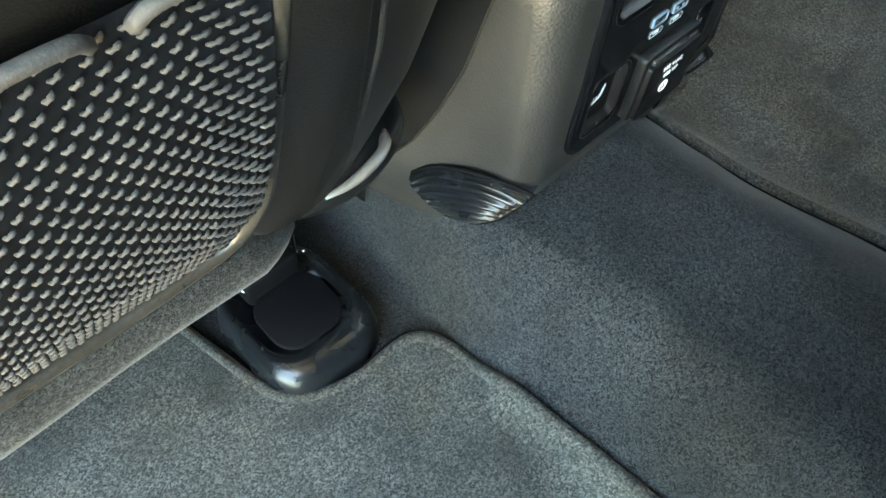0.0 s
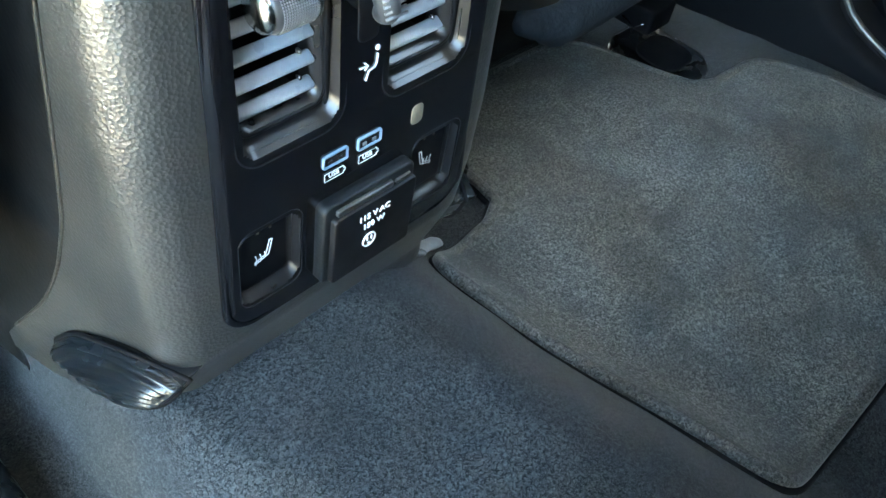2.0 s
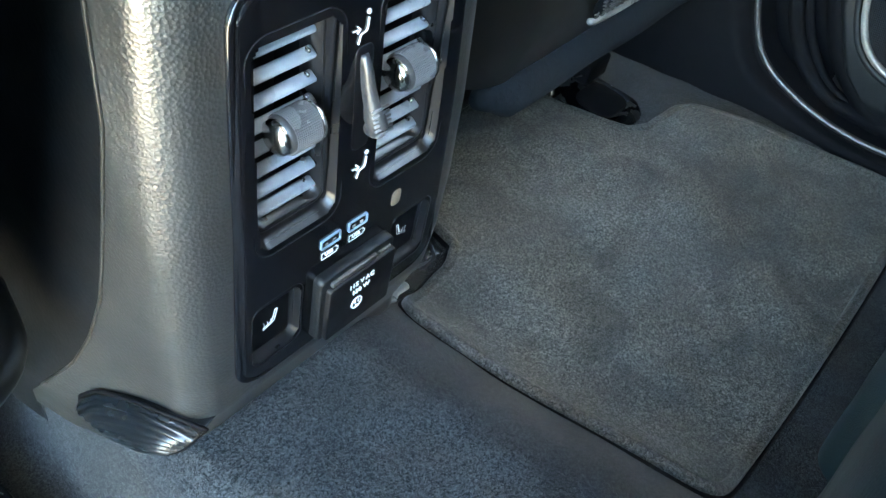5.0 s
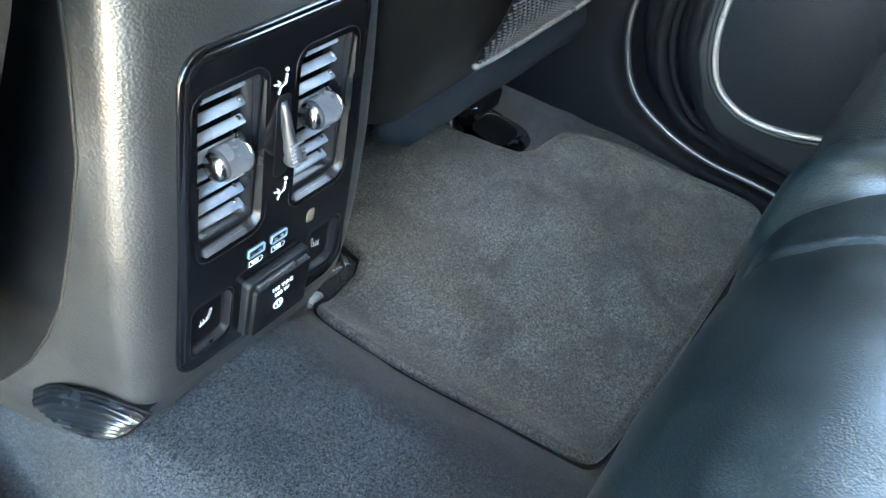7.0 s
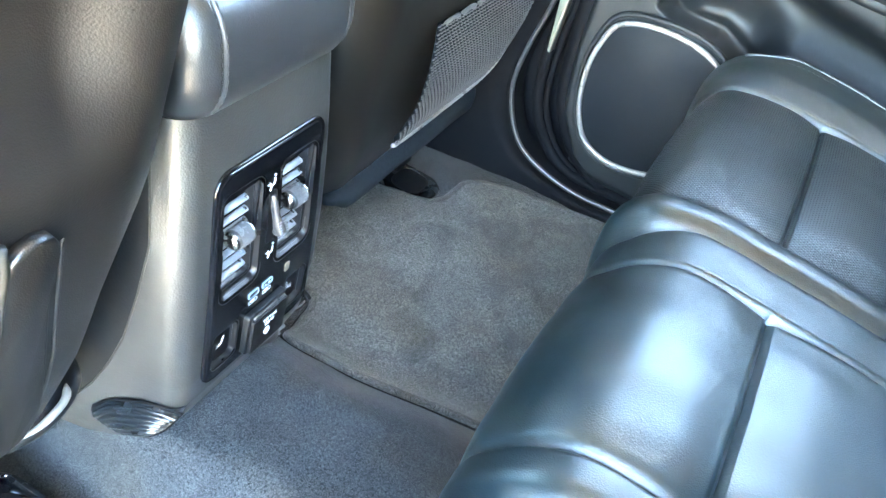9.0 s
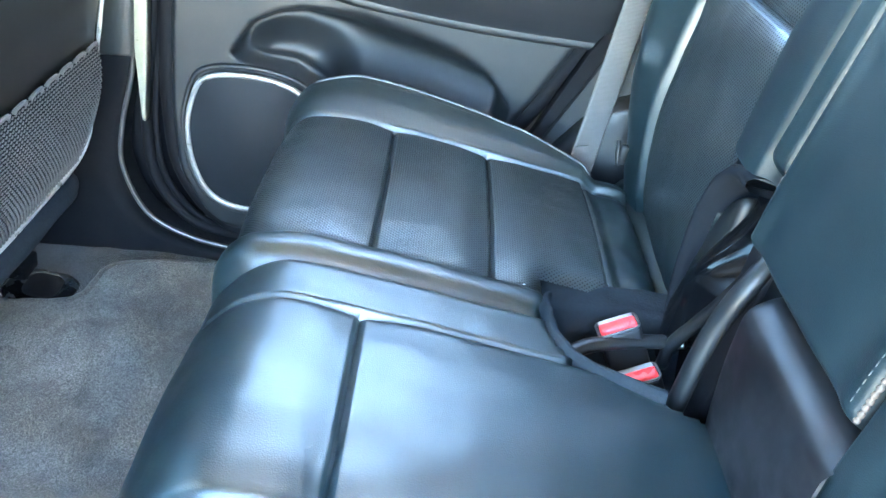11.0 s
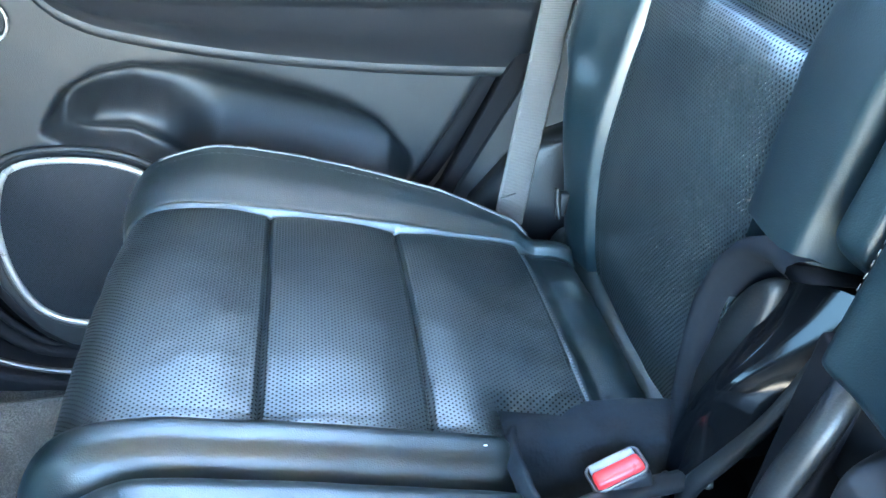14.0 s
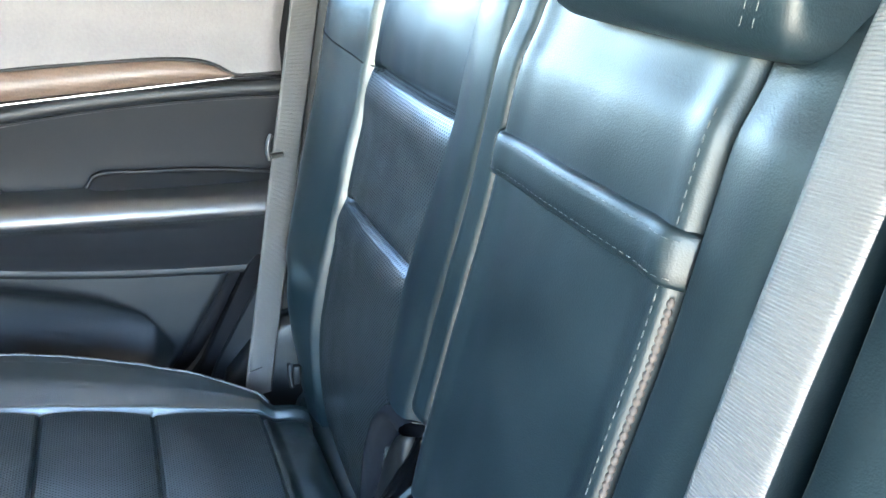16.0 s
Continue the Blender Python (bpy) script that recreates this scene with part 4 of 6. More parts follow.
    cut = lambda u, s: pin(s) - 0.006 * (1 - u)  # noqa: E731
    part("back_edge", side(sweep(BACK, cut, relief, between(0.0, low_in, lines), np.linspace(0, 1, 8), lambda u: 0.10 * (1 - u) ** 1.4), sg), LEATHER, seat)
    for off in (0.040, 0.046):
        pts = []
        for s in np.linspace(BACK.at_z(0.575), BACK.at_z(0.95), 80):
            x = out(s) - off
            y, z, ny, nz = BACK.at(s)
            d = relief(x, s) - fall((x - pout(s)) / (out(s) - pout(s))) + 0.0014
            pts.append((sg * x, y + ny * d, z + nz * d))
        part("stitching", stitches(pts), THREAD, w)
    # seam round the upper wing
    pts = []
    for f in np.linspace(0, 1, 20):
        s = s2 + 0.03 * f
        x = pout(s) + (out(s) - pout(s)) * f * 0.9
        y, z, ny, nz = BACK.at(s)
        d = relief(x, s) - fall(f * 0.9)
        pts.append((sg * x, y + ny * d, z + nz * d))
    part("seam", tube(pts, 0.0012, 6), RUBBER, w)


BACK = Profile([(-0.788, 0.33), (-0.776, 0.37), (-0.765, 0.43), (-0.760, 0.50), (-0.763, 0.57), (-0.776, 0.69), (-0.793, 0.83), (-0.800, 0.93), (-0.812, 0.985), (-0.845, 1.0), (-0.90, 0.985)])
right_seat = outer_seat(1)
outer_back(right_seat, 1)
left_seat = outer_seat(-1)
outer_back(left_seat, -1)
part("anchor_bracket", merge(tube(curve([(0.572, -0.742, 0.392), (0.578, -0.738, 0.41), (0.583, -0.737, 0.425)], 8), 0.006, 8, flat=0.5),
                             box((0.012, 0.012, 0.03), (0.595, -0.752, 0.40), 0.003)), DARKPLASTIC, right_seat)

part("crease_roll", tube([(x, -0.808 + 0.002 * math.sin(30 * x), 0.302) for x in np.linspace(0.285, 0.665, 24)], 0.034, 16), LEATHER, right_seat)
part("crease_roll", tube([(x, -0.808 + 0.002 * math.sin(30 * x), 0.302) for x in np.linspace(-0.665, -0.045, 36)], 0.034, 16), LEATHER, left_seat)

# middle seat
middle = thing("rear_seat", "black leather middle rear seat with folding armrest in its back", "car seat", (0, -0.52, 0.08), group="rear seats")
M_SEAM = CUSHION.top_y(-0.419)


def pocket_cut(x, y):
    """1 inside the corner cut away for the buckles."""
    edge = np.interp(x, [0.05, 0.078, 0.092, 0.104, 0.135, 0.19], [-0.80, -0.715, -0.668, -0.638, -0.616, -0.608])
    return float(1 - step(edge - 0.012, edge + 0.010, y)) * float(step(0.05, 0.078, x))


def middle_cushion(x, s):
    y = float(np.interp(s, CUSHION.run, CUSHION.p[:, 0]))
    pad = float(step(-0.138, -0.122, x) * (1 - step(0.094, 0.110, x)))
    d = -0.012 + 0.026 * float(step(CUSHION.top_y(-0.272), CUSHION.top_y(-0.35), s)) + pad * 0.006 * math.sin(math.pi * min(1, max(0, (x + 0.13) / 0.235))) ** 0.7
    d -= pad * (0.007 * float(bump(s, M_SEAM, 0.003)) + 0.006 * float(bump(s, M_SEAM, 0.028)))
    d -= 0.007 * float(bump(x, 0.1025, 0.0035)) + 0.007 * float(bump(x, -0.1285, 0.0035))
    d -= 0.16 * pocket_cut(x, y)
    return d + 0.0012 * noise.noise((x * 28, s * 22, 5.0))


mdrop = edge_drop(-0.184, 0.184, 0.03)
MS = np.unique(np.r_[np.linspace(0, S_END, 110), np.linspace(M_SEAM - 0.02, M_SEAM + 0.02, 17)])
mu_r = np.r_[np.linspace(0.1025, 0.112, 7), np.linspace(0.116, 0.150, 9), np.linspace(0.154, 0.184, 14)]
mu_l = -np.r_[np.linspace(0.1285, 0.135, 6), np.linspace(0.138, 0.154, 5), np.linspace(0.157, 0.184, 14)][::-1]
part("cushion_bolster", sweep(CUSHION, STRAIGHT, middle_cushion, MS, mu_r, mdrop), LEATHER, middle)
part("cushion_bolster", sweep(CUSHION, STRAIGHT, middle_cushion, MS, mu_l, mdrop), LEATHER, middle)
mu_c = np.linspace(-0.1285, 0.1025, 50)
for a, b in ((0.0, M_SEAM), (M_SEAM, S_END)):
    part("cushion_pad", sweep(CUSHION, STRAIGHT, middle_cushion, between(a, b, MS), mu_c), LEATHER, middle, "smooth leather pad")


def middle_back(x, s):
    z = float(np.interp(s, BACK.run, BACK.p[:, 1]))
    d = 0.018
    d += 0.004 * math.cos(min(1.0, abs(x) / 0.12) * math.pi / 2)
    d += 0.004 * float(bump(abs(x - 0.008), 0.104, 0.012)) - 0.012 * float(bump(abs(x - 0.007), 0.1165, 0.0035))
    d += 0.005 * float(bump(x, 0.148, 0.016)) + 0.004 * float(bump(x, -0.142, 0.020))
    d -= 0.006 * float(step(0.93, 0.965, z))
    return d + 0.0008 * noise.noise((x * 26, s * 20, 2.0))


b_fall = lambda u: 0.05 * max(0.0, (abs(u) - 0.150) / 0.022) ** 2  # noqa: E731
BS = np.unique(np.r_[np.linspace(0, BACK.run[-1], 110), np.linspace(BACK.at_z(0.49), BACK.at_z(0.58), 40)])
S_LOW, S_STRAP0, S_STRAP1 = BACK.at_z(0.582), BACK.at_z(0.846), BACK.at_z(0.878)
rolled_end = lambda x, s: middle_back(x, s) - 0.075 * float(np.clip(1 - (s - S_LOW) / 0.040, 0, 1)) ** 2.4  # noqa: E731
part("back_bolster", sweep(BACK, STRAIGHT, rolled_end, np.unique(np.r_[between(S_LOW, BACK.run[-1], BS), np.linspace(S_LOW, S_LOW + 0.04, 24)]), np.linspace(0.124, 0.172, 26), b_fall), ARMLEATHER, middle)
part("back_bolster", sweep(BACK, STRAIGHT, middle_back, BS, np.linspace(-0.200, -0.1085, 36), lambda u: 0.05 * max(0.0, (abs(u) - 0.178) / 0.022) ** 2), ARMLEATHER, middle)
S_ARM = BACK.at_z(0.536)


def arm_face(x, s):
    """The folded armrest: its lower end rolls in above a dark gap."""
    return middle_back(x, s) - 0.035 * float(np.clip(1 - (s - S_ARM) / 0.020, 0, 1)) ** 2.2


def base_face(x, s):
    """The leather roll below the armrest, its top and its right end turned in."""
    top = float(np.clip(1 - (BACK.at_z(0.532) - s) / 0.028, 0, 1)) ** 2.2
    end = float(np.clip((x - 0.055) / 0.030, 0, 1)) ** 2.4
    return 0.024 - 0.030 * top - 0.05 * end + 0.001 * noise.noise((x * 26, s * 20, 12.0))


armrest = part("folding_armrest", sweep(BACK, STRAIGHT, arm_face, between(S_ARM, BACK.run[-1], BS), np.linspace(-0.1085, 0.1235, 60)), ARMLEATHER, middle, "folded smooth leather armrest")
part("back_base", sweep(BACK, STRAIGHT, base_face, between(0.0, BACK.at_z(0.532), BS), np.r_[np.linspace(-0.1195, 0.05, 30), np.linspace(0.053, 0.085, 14)]), SATIN, middle, "black roll below the folded armrest")
part("gap_lining", box((0.236, 0.006, 0.10), (0.0, -0.772, 0.53), 0.001), RUBBER, middle)


def on_back(x, s, lift):
    y, z, ny, nz = BACK.at(s)
    d = middle_back(x, s) + lift
    return (x, y + ny * d, z + nz * d)


def strap():
    rows = []
    for x in np.linspace(-0.111, 0.1275, 50):
        rows.append([on_back(x, s, h) for s, h in ((S_STRAP0 - 0.001, 0.0), (S_STRAP0, 0.004), (S_STRAP0 + 0.003, 0.006), (S_STRAP0 + 0.010, 0.0065),
                                                   (S_STRAP1 - 0.010, 0.0065), (S_STRAP1 - 0.003, 0.006), (S_STRAP1, 0.004), (S_STRAP1 + 0.001, 0.0))])
    v = np.array(rows).reshape(-1, 3)
    return v, quads(50, 8), v[:, :2].copy()


part("pull_strap", strap(), ARMLEATHER, armrest, "stitched leather pull strap")
for s in (S_STRAP0 + 0.005, S_STRAP1 - 0.005):
    part("stitching", stitches([on_back(x, s, 0.0068) for x in np.linspace(-0.106, 0.122, 60)], 0.004, 0.003, 0.0003), THREAD, armrest)
for x, z0 in ((-0.099, 0.56), (0.117, 0.60)):
    part("stitching", stitches([on_back(x, s, 0.0004) for s in np.linspace(BACK.at_z(z0), BACK.at_z(0.95), 90)], 0.0045, 0.003, 0.0005), THREAD, armrest)
cord = [on_back(-0.1065, s, 0.0026) for s in np.linspace(BACK.at_z(0.55), BACK.at_z(0.84), 260)]
part("zip_cord", tube(cord, [0.0024 if k % 5 < 3 else 0.0014 for k in range(260)], 8), CORD, armrest, "ribbed leather edge cord")


def headrest():
    rows = []
    for x in -0.041 + 0.111 * np.sin(np.linspace(-0.5, 0.5, 44) * math.pi):
        e = min(1.0, abs(x + 0.041) / 0.111)
        k = 0.80 + 0.20 * (1 - e**12) ** 0.5
        loop = []
        for a in np.linspace(0, 2 * math.pi, 48, endpoint=False):
            ca, sa = math.cos(a), math.sin(a)
            rr = (abs(ca) ** 4.6 + abs(sa) ** 4.6) ** (-1 / 4.6)
            loop.append((x, -0.800 + 0.047 * k * ca * rr, 1.0625 + 0.089 * k * sa * rr))
        rows.append(loop)
    return loft(rows)


hr = part("headrest", headrest(), ARMLEATHER, middle, "black leather headrest")
for x in (-0.139, -0.131, 0.049):
    part("stitching", stitches([(x, -0.7525, z) for z in np.linspace(0.988, 1.12, 30)], 0.0045, 0.003, 0.0003), THREAD, hr)
for x in (-0.075, -0.005):
    part("headrest_post", tube([(x, -0.815, 0.94), (x, -0.81, 1.02)], 0.006, 10), CHROME, middle)


# ---------------------------------------------------------------- belts, buckles and the well between the cushions
def ribbon(path, across, width, thick=0.0014):
    p = curve(path, 60)
    a = np.array(across, dtype=float)
    a /= np.linalg.norm(a)
    t = np.gradient(p, axis=0)
    t /= np.linalg.norm(t, axis=1, keepdims=True)
    n = np.cross(t, a)
    rows, uvs, run = [], [], 0.0
    for i, q in enumerate(p):
        run += 0.0 if i == 0 else float(np.linalg.norm(p[i] - p[i - 1]))
        for w, h in ((-0.5, 0), (-0.46, thick), (-0.2, thick), (0.2, thick), (0.46, thick), (0.5, 0), (0.4, -thick), (-0.4, -thick)):
            rows.append(q + a * width * w + n[i] * h)
            uvs.append((run, w * width))
    v = np.array(rows)
    f = []
    for i in range(len(p) - 1):
        for k in range(8):
            f.append((i * 8 + k, i * 8 + (k + 1) % 8, (i + 1) * 8 + (k + 1) % 8, (i + 1) * 8 + k))
    return v, f, np.array(uvs)


belt = thing("seat_belt", "grey woven seat belt hanging beside the outboard seat", "seat belt", (0.68, -0.71, 0.34), group="seat belts")
part("webbing", ribbon([(0.668, -0.714, 0.325), (0.672, -0.716, 0.37), (0.690, -0.727, 0.52), (0.712, -0.739, 0.69), (0.735, -0.755, 0.92), (0.75, -0.77, 1.25)], (0.35, -0.94, 0.0), 0.047), BELT, belt)
part("clip", merge(tube(curve([(0.690, -0.712, 0.695), (0.688, -0.708, 0.705), (0.689, -0.708, 0.722), (0.694, -0.712, 0.729)], 14), 0.0045, 8, flat=0.7),
                   box((0.030, 0.010, 0.008), (0.702, -0.722, 0.698), 0.003, pose(0, 0, 0, 0, 0, -50))), GRAINED, belt, "grey plastic tongue stop")
part("label_seam", tube([(0.655, -0.697, 0.372), (0.686, -0.735, 0.370)], 0.0012, 6), THREAD, belt)
belt2 = thing("seat_belt", "pale grey woven seat belt lying on the near backrest", "seat belt", (-0.2, -0.76, 0.4), group="seat belts")
part("webbing", ribbon([(-0.198, -0.723, 0.43), (-0.198, -0.733, 0.60), (-0.200, -0.746, 0.75), (-0.203, -0.758, 0.90), (-0.208, -0.773, 1.03), (-0.212, -0.80, 1.10)], (-1.0, 0.12, 0.12), 0.046), BELT, belt2)
well = thing("buckle_well", "grey felt lining of the well holding the buckles", "seat lining", (0.16, -0.68, 0.30))


def felt_sheet():
    """The floor of the well: a soft shelf along the outboard cushion, falling away to a dark pit."""
    rows = []
    for x in np.linspace(0.06, 0.296, 34):
        row = []
        for w in np.linspace(0, 1, 26):
            y = -0.600 - 0.180 * w
            shelf = 0.358 + 0.006 * float(step(-0.64, -0.763, y))
            z = 0.300 + (shelf - 0.300) * float(step(0.205, 0.258, x)) + 0.003 * noise.noise((x * 40, y * 40, 1.0))
            row.append((x, y, z))
        rows.append(row)
    v = np.array(rows).reshape(-1, 3)
    return v, quads(34, 26), v[:, :2].copy()


lining = part("lining", felt_sheet(), FELT, well)


def collar():
    """A soft felt collar round the mouth of the well."""
    lip = curve([(0.280, -0.636, 0.352), (0.258, -0.622, 0.362), (0.228, -0.614, 0.378), (0.186, -0.609, 0.396), (0.140, -0.613, 0.399), (0.108, -0.634, 0.399), (0.095, -0.662, 0.398), (0.080, -0.712, 0.396)], 50)
    heart = np.array((0.185, -0.715))
    rows = []
    for x, y, z in lip:
        d = heart - (x, y)
        d /= np.linalg.norm(d)
        wob = 0.003 * noise.noise((x * 60, y * 60, 0.0))
        rows.append([(x + d[0] * k, y + d[1] * k, z + h) for k, h in ((-0.008, -0.012), (-0.004, 0.0005), (0.0, 0.002), (0.003 + wob, -0.001), (0.008 + wob, -0.020), (0.013, -0.05), (0.018, -0.10))])
    v = np.array(rows).reshape(-1, 3)
    return v, quads(50, 7), v[:, :2].copy()


part("lining_collar", collar(), FELT, well, "soft felt collar of the well")


def buckle(at, turn, label):
    b = thing("seat_belt_buckle", label, "buckle", at, group="buckles")
    m = pose(*at) @ turn
    place = lambda g: ((np.c_[g[0], np.ones(len(g[0]))] @ np.array(m).T)[:, :3], *g[1:])  # noqa: E731
    part("housing", place(box((0.045, 0.031, 0.062), (0, 0, -0.032), 0.005, seg=3)), DARKPLASTIC, b)
    part("rim", place(tube([(x, y, 0.0) for x, y in rounded(0.044, 0.029, 0.006)], 0.0014, 6, closed=True)), GRAINED, b)
    part("release_button", place(box((0.040, 0.0155, 0.012), (0, -0.0052, 0.0005), 0.0035, seg=3)), RED, b, "red release button")
    part("slot_plate", place(box((0.038, 0.0105, 0.009), (0, 0.0080, -0.0012), 0.002)), BUCKLEPLATE, b, "pale grey slot plate")
    return b


TURN = Matrix(((0.10, 0.99, 0.10, 0), (-0.87, 0.04, 0.49, 0), (0.48, -0.14, 0.865, 0), (0, 0, 0, 1)))
buckle((0.204, -0.690, 0.374), TURN, "black seat belt buckle with red button standing in the well")
buckle((0.156, -0.712, 0.349), TURN, "black seat belt buckle half hidden by the middle cushion")

hinge = thing("backrest_mechanism", "black plastic folding mechanism between the backrests", "mechanism", (0.18, -0.76, 0.40))
STEEL = curve([(0.225, -0.791, 0.546), (0.219, -0.774, 0.50), (0.215, -0.757, 0.46), (0.221, -0.748, 0.42), (0.228, -0.747, 0.385), (0.230, -0.752, 0.34)], 40)
BRACE = curve([(0.172, -0.812, 0.556), (0.171, -0.796, 0.517), (0.171, -0.785, 0.485), (0.174, -0.773, 0.45), (0.181, -0.760, 0.41), (0.190, -0.748, 0.368), (0.192, -0.748, 0.34)], 40)


def hinge_face():
    """The gloss cover between the steel edge and the brace, rounded forward at its middle height."""
    rows = []
    for a, b in zip(STEEL, BRACE):
        fat = 0.006 + 0.014 * float(bump(a[2], 0.452, 0.045))
        rows.append([a + (b - a) * u + np.array((0, 1, 0.25)) * fat * math.sin(math.pi * (0.12 + 0.8 * u)) for u in np.linspace(0, 1, 14)])
    v = np.array(rows).reshape(-1, 3)
    return v, quads(40, 14), v[:, ::2].copy()


part("hinge_cover", hinge_face(), HINGEGLOSS, hinge, "glossy black hinge cover")
part("hinge_blade", tube(STEEL[:22], [0.0009] + [0.0017] * 20 + [0.0009], 6), METAL, hinge, "thin steel edge")
part("hinge_brace", tube(BRACE, 0.0085, 10, flat=0.8), DARKPLASTIC, hinge)
part("brace_edge", tube(curve([(0.163, -0.799, 0.530), (0.163, -0.789, 0.50), (0.166, -0.779, 0.462)], 14), [0.001] + [0.0019] * 12 + [0.001], 6), METAL, hinge, "thin bright metal edge")
ARC = [(0.222, 0.540), (0.240, 0.528), (0.255, 0.500), (0.259, 0.460), (0.261, 0.423), (0.250, 0.391), (0.226, 0.371), (0.221, 0.40), (0.214, 0.44), (0.214, 0.465)]
part("side_cover", plate(curve(ARC, 50, closed=True), lambda a, b, d: (a, -0.772 - 0.10 * (b - 0.37) + d, b), 0.016, 0.007), DARKPLASTIC, hinge, "dark rounded side cover")


def hood():
    """The cloth hood over the hinge."""
    line = curve([(0.236, 0.372), (0.255, 0.405), (0.267, 0.450), (0.269, 0.495), (0.257, 0.534), (0.240, 0.555), (0.216, 0.567), (0.186, 0.570)], 60)
    heart = np.array((0.200, 0.46))
    rows = []
    for x, z in line:
        d = np.array((x, z)) - heart
        d /= np.linalg.norm(d)
        wob = 0.002 * noise.noise((x * 50, z * 50, 2.0))
        rows.append([(x + d[0] * k, y, z + d[1] * k) for k, y in ((0.004, -0.785), (0.009, -0.766), (0.008, -0.756), (0.003 + wob, -0.750), (-0.003 + wob, -0.751), (-0.008, -0.758), (-0.011, -0.775), (-0.014, -0.84))])
    v = np.array(rows).reshape(-1, 3)
    return v, [tuple(reversed(f)) for f in quads(60, 8)], v[:, ::2].copy()


part("hinge_hood", hood(), NETBACK, hinge, "dark cloth hood round the hinge")
part("base_side", tube(curve([(0.120, -0.775, 0.545), (0.104, -0.752, 0.51), (0.103, -0.740, 0.46), (0.100, -0.735, 0.40), (0.100, -0.735, 0.34)], 24), 0.012, 10, flat=0.8), DARKPLASTIC, hinge)
part("belt_guide", tube(curve([(0.150, -0.622, 0.340), (0.176, -0.650, 0.356), (0.190, -0.700, 0.364), (0.198, -0.748, 0.368)], 24), 0.0095, 10, flat=0.7), DARKPLASTIC, hinge)
part("hinge_stay", box((0.010, 0.008, 0.050), (0.203, -0.752, 0.362), 0.003, pose(0, 0, 0, 20, -50, 0)), GRAINED, hinge)
# plain black filler boxes, added to keep the opening behind the hinge dark
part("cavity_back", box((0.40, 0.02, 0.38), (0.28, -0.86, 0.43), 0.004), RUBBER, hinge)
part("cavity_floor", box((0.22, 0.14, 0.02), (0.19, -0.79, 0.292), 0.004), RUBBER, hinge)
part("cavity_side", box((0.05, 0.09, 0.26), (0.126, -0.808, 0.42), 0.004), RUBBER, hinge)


# ---------------------------------------------------------------- floor mats
def inside(px, py, poly):
    n, hit = len(poly), np.zeros(px.shape, bool)
    for i in range(n):
        (x1, y1), (x2, y2) = poly[i], poly[i - 1]
        cross = ((y1 > py) != (y2 > py)) & (px < (x2 - x1) * (py - y1) / (y2 - y1 + 1e-12) + x1)
        hit ^= cross
    return hit


def floor_mat(corners, n, label, cell=0.005):
    mat = thing("floor_mat", label, "floor mat", (float(np.mean([c[0] for c in corners])), float(np.mean([c[1] for c in corners])), 0.0), group="floor mats")
    line = curve(corners, n, closed=True)
    x0, y0 = line.min(0) - cell
    x1, y1 = line.max(0) + cell
    v, f, uv = floor_patch(x0, x1, y0, y1, cell, 0.010)
    v[:, 2] += [0.0035 * noise.noise((a * 9, b * 9, 4.0)) for a, b in v[:, :2]]
    # the round mark left by a fixing under the pile
    r = np.hypot(v[:, 0] - 0.300, v[:, 1] + 0.089)
    v[:, 2] += 0.0016 * np.exp(-(((r - 0.025) / 0.006) ** 2)) - 0.0012 * (1 - step(0.010, 0.024, r))
    keep = inside(v[:, 0], v[:, 1], line)
    f = [q for q in f if keep[list(q)].all()]
    used = sorted({i for q in f for i in q})
    new_of = {o: k for k, o in enumerate(used)}
    part("mat_sheet", (v[used], [tuple(new_of[i] for i in q) for q in f], uv[used]), MATPILE, mat)
    z = floor_z(line[:, 0], line[:, 1]) + 0.0075
    t = np.roll(line, -1, 0) - np.roll(line, 1, 0)
    t /= np.linalg.norm(t, axis=1, keepdims=True)
    turn = np.sign(np.sum(line[:, 0] * np.roll(line[:, 1], -1) - np.roll(line[:, 0], -1) * line[:, 1]))
    outward = np.stack([t[:, 1], -t[:, 0]], 1) * turn
    # black tube just outside the binding paints the mat's contact shadow on the carpet
    part("edge_shadow", tube(np.c_[line + outward * 0.0052, z - 0.0042], 0.0038, 6, closed=True), RUBBER, mat, "black line round the mat edge in place of its contact shadow")
    part("binding", tube(np.c_[line, z], 0.0056, 8, closed=True), BINDING, mat, "whip-stitched binding edge")
    return mat


def rounded_corners(points, r):
    """Cuts each corner by r, so that a smooth curve through the result keeps its straights."""
    p, out = np.array(points, dtype=float), []
    for i in range(len(p)):
        a, b, c = p[i - 1], p[i], p[(i + 1) % len(p)]
        for q, k in ((a, 1.0), (None, 0), (c, 1.0)):
            if q is None:
                d = (a - b) / np.linalg.norm(a - b) + (c - b) / np.linalg.norm(c - b)
                out.append(b + d * r * 0.36)
            else:
                l = np.linalg.norm(q - b)
                out.append(b + (q - b) / l * min(r, 0.45 * l))
    return out


floor_mat(rounded_corners([(0.124, 0.040), (0.142, -0.08), (0.166, -0.250), (0.740, -0.250), (0.736, -0.19), (0.712, -0.10), (0.700, -0.02), (0.680, 0.040), (0.622, 0.046), (0.580, 0.048), (0.566, 0.080), (0.545, 0.22), (0.27, 0.22), (0.266, 0.094), (0.252, 0.068), (0.19, 0.060)], 0.020), 320,
          "grey-brown cut-pile floor mat with bound edge in the far footwell")
floor_mat(rounded_corners([(-0.150, -0.262), (-0.155, -0.06), (-0.163, 0.040), (-0.240, 0.040), (-0.283, 0.062), (-0.298, 0.150), (-0.31, 0.24), (-0.70, 0.24), (-0.72, -0.262)], 0.018), 320,
          "blue-grey cut-pile floor mat with bound edge in the near footwell")
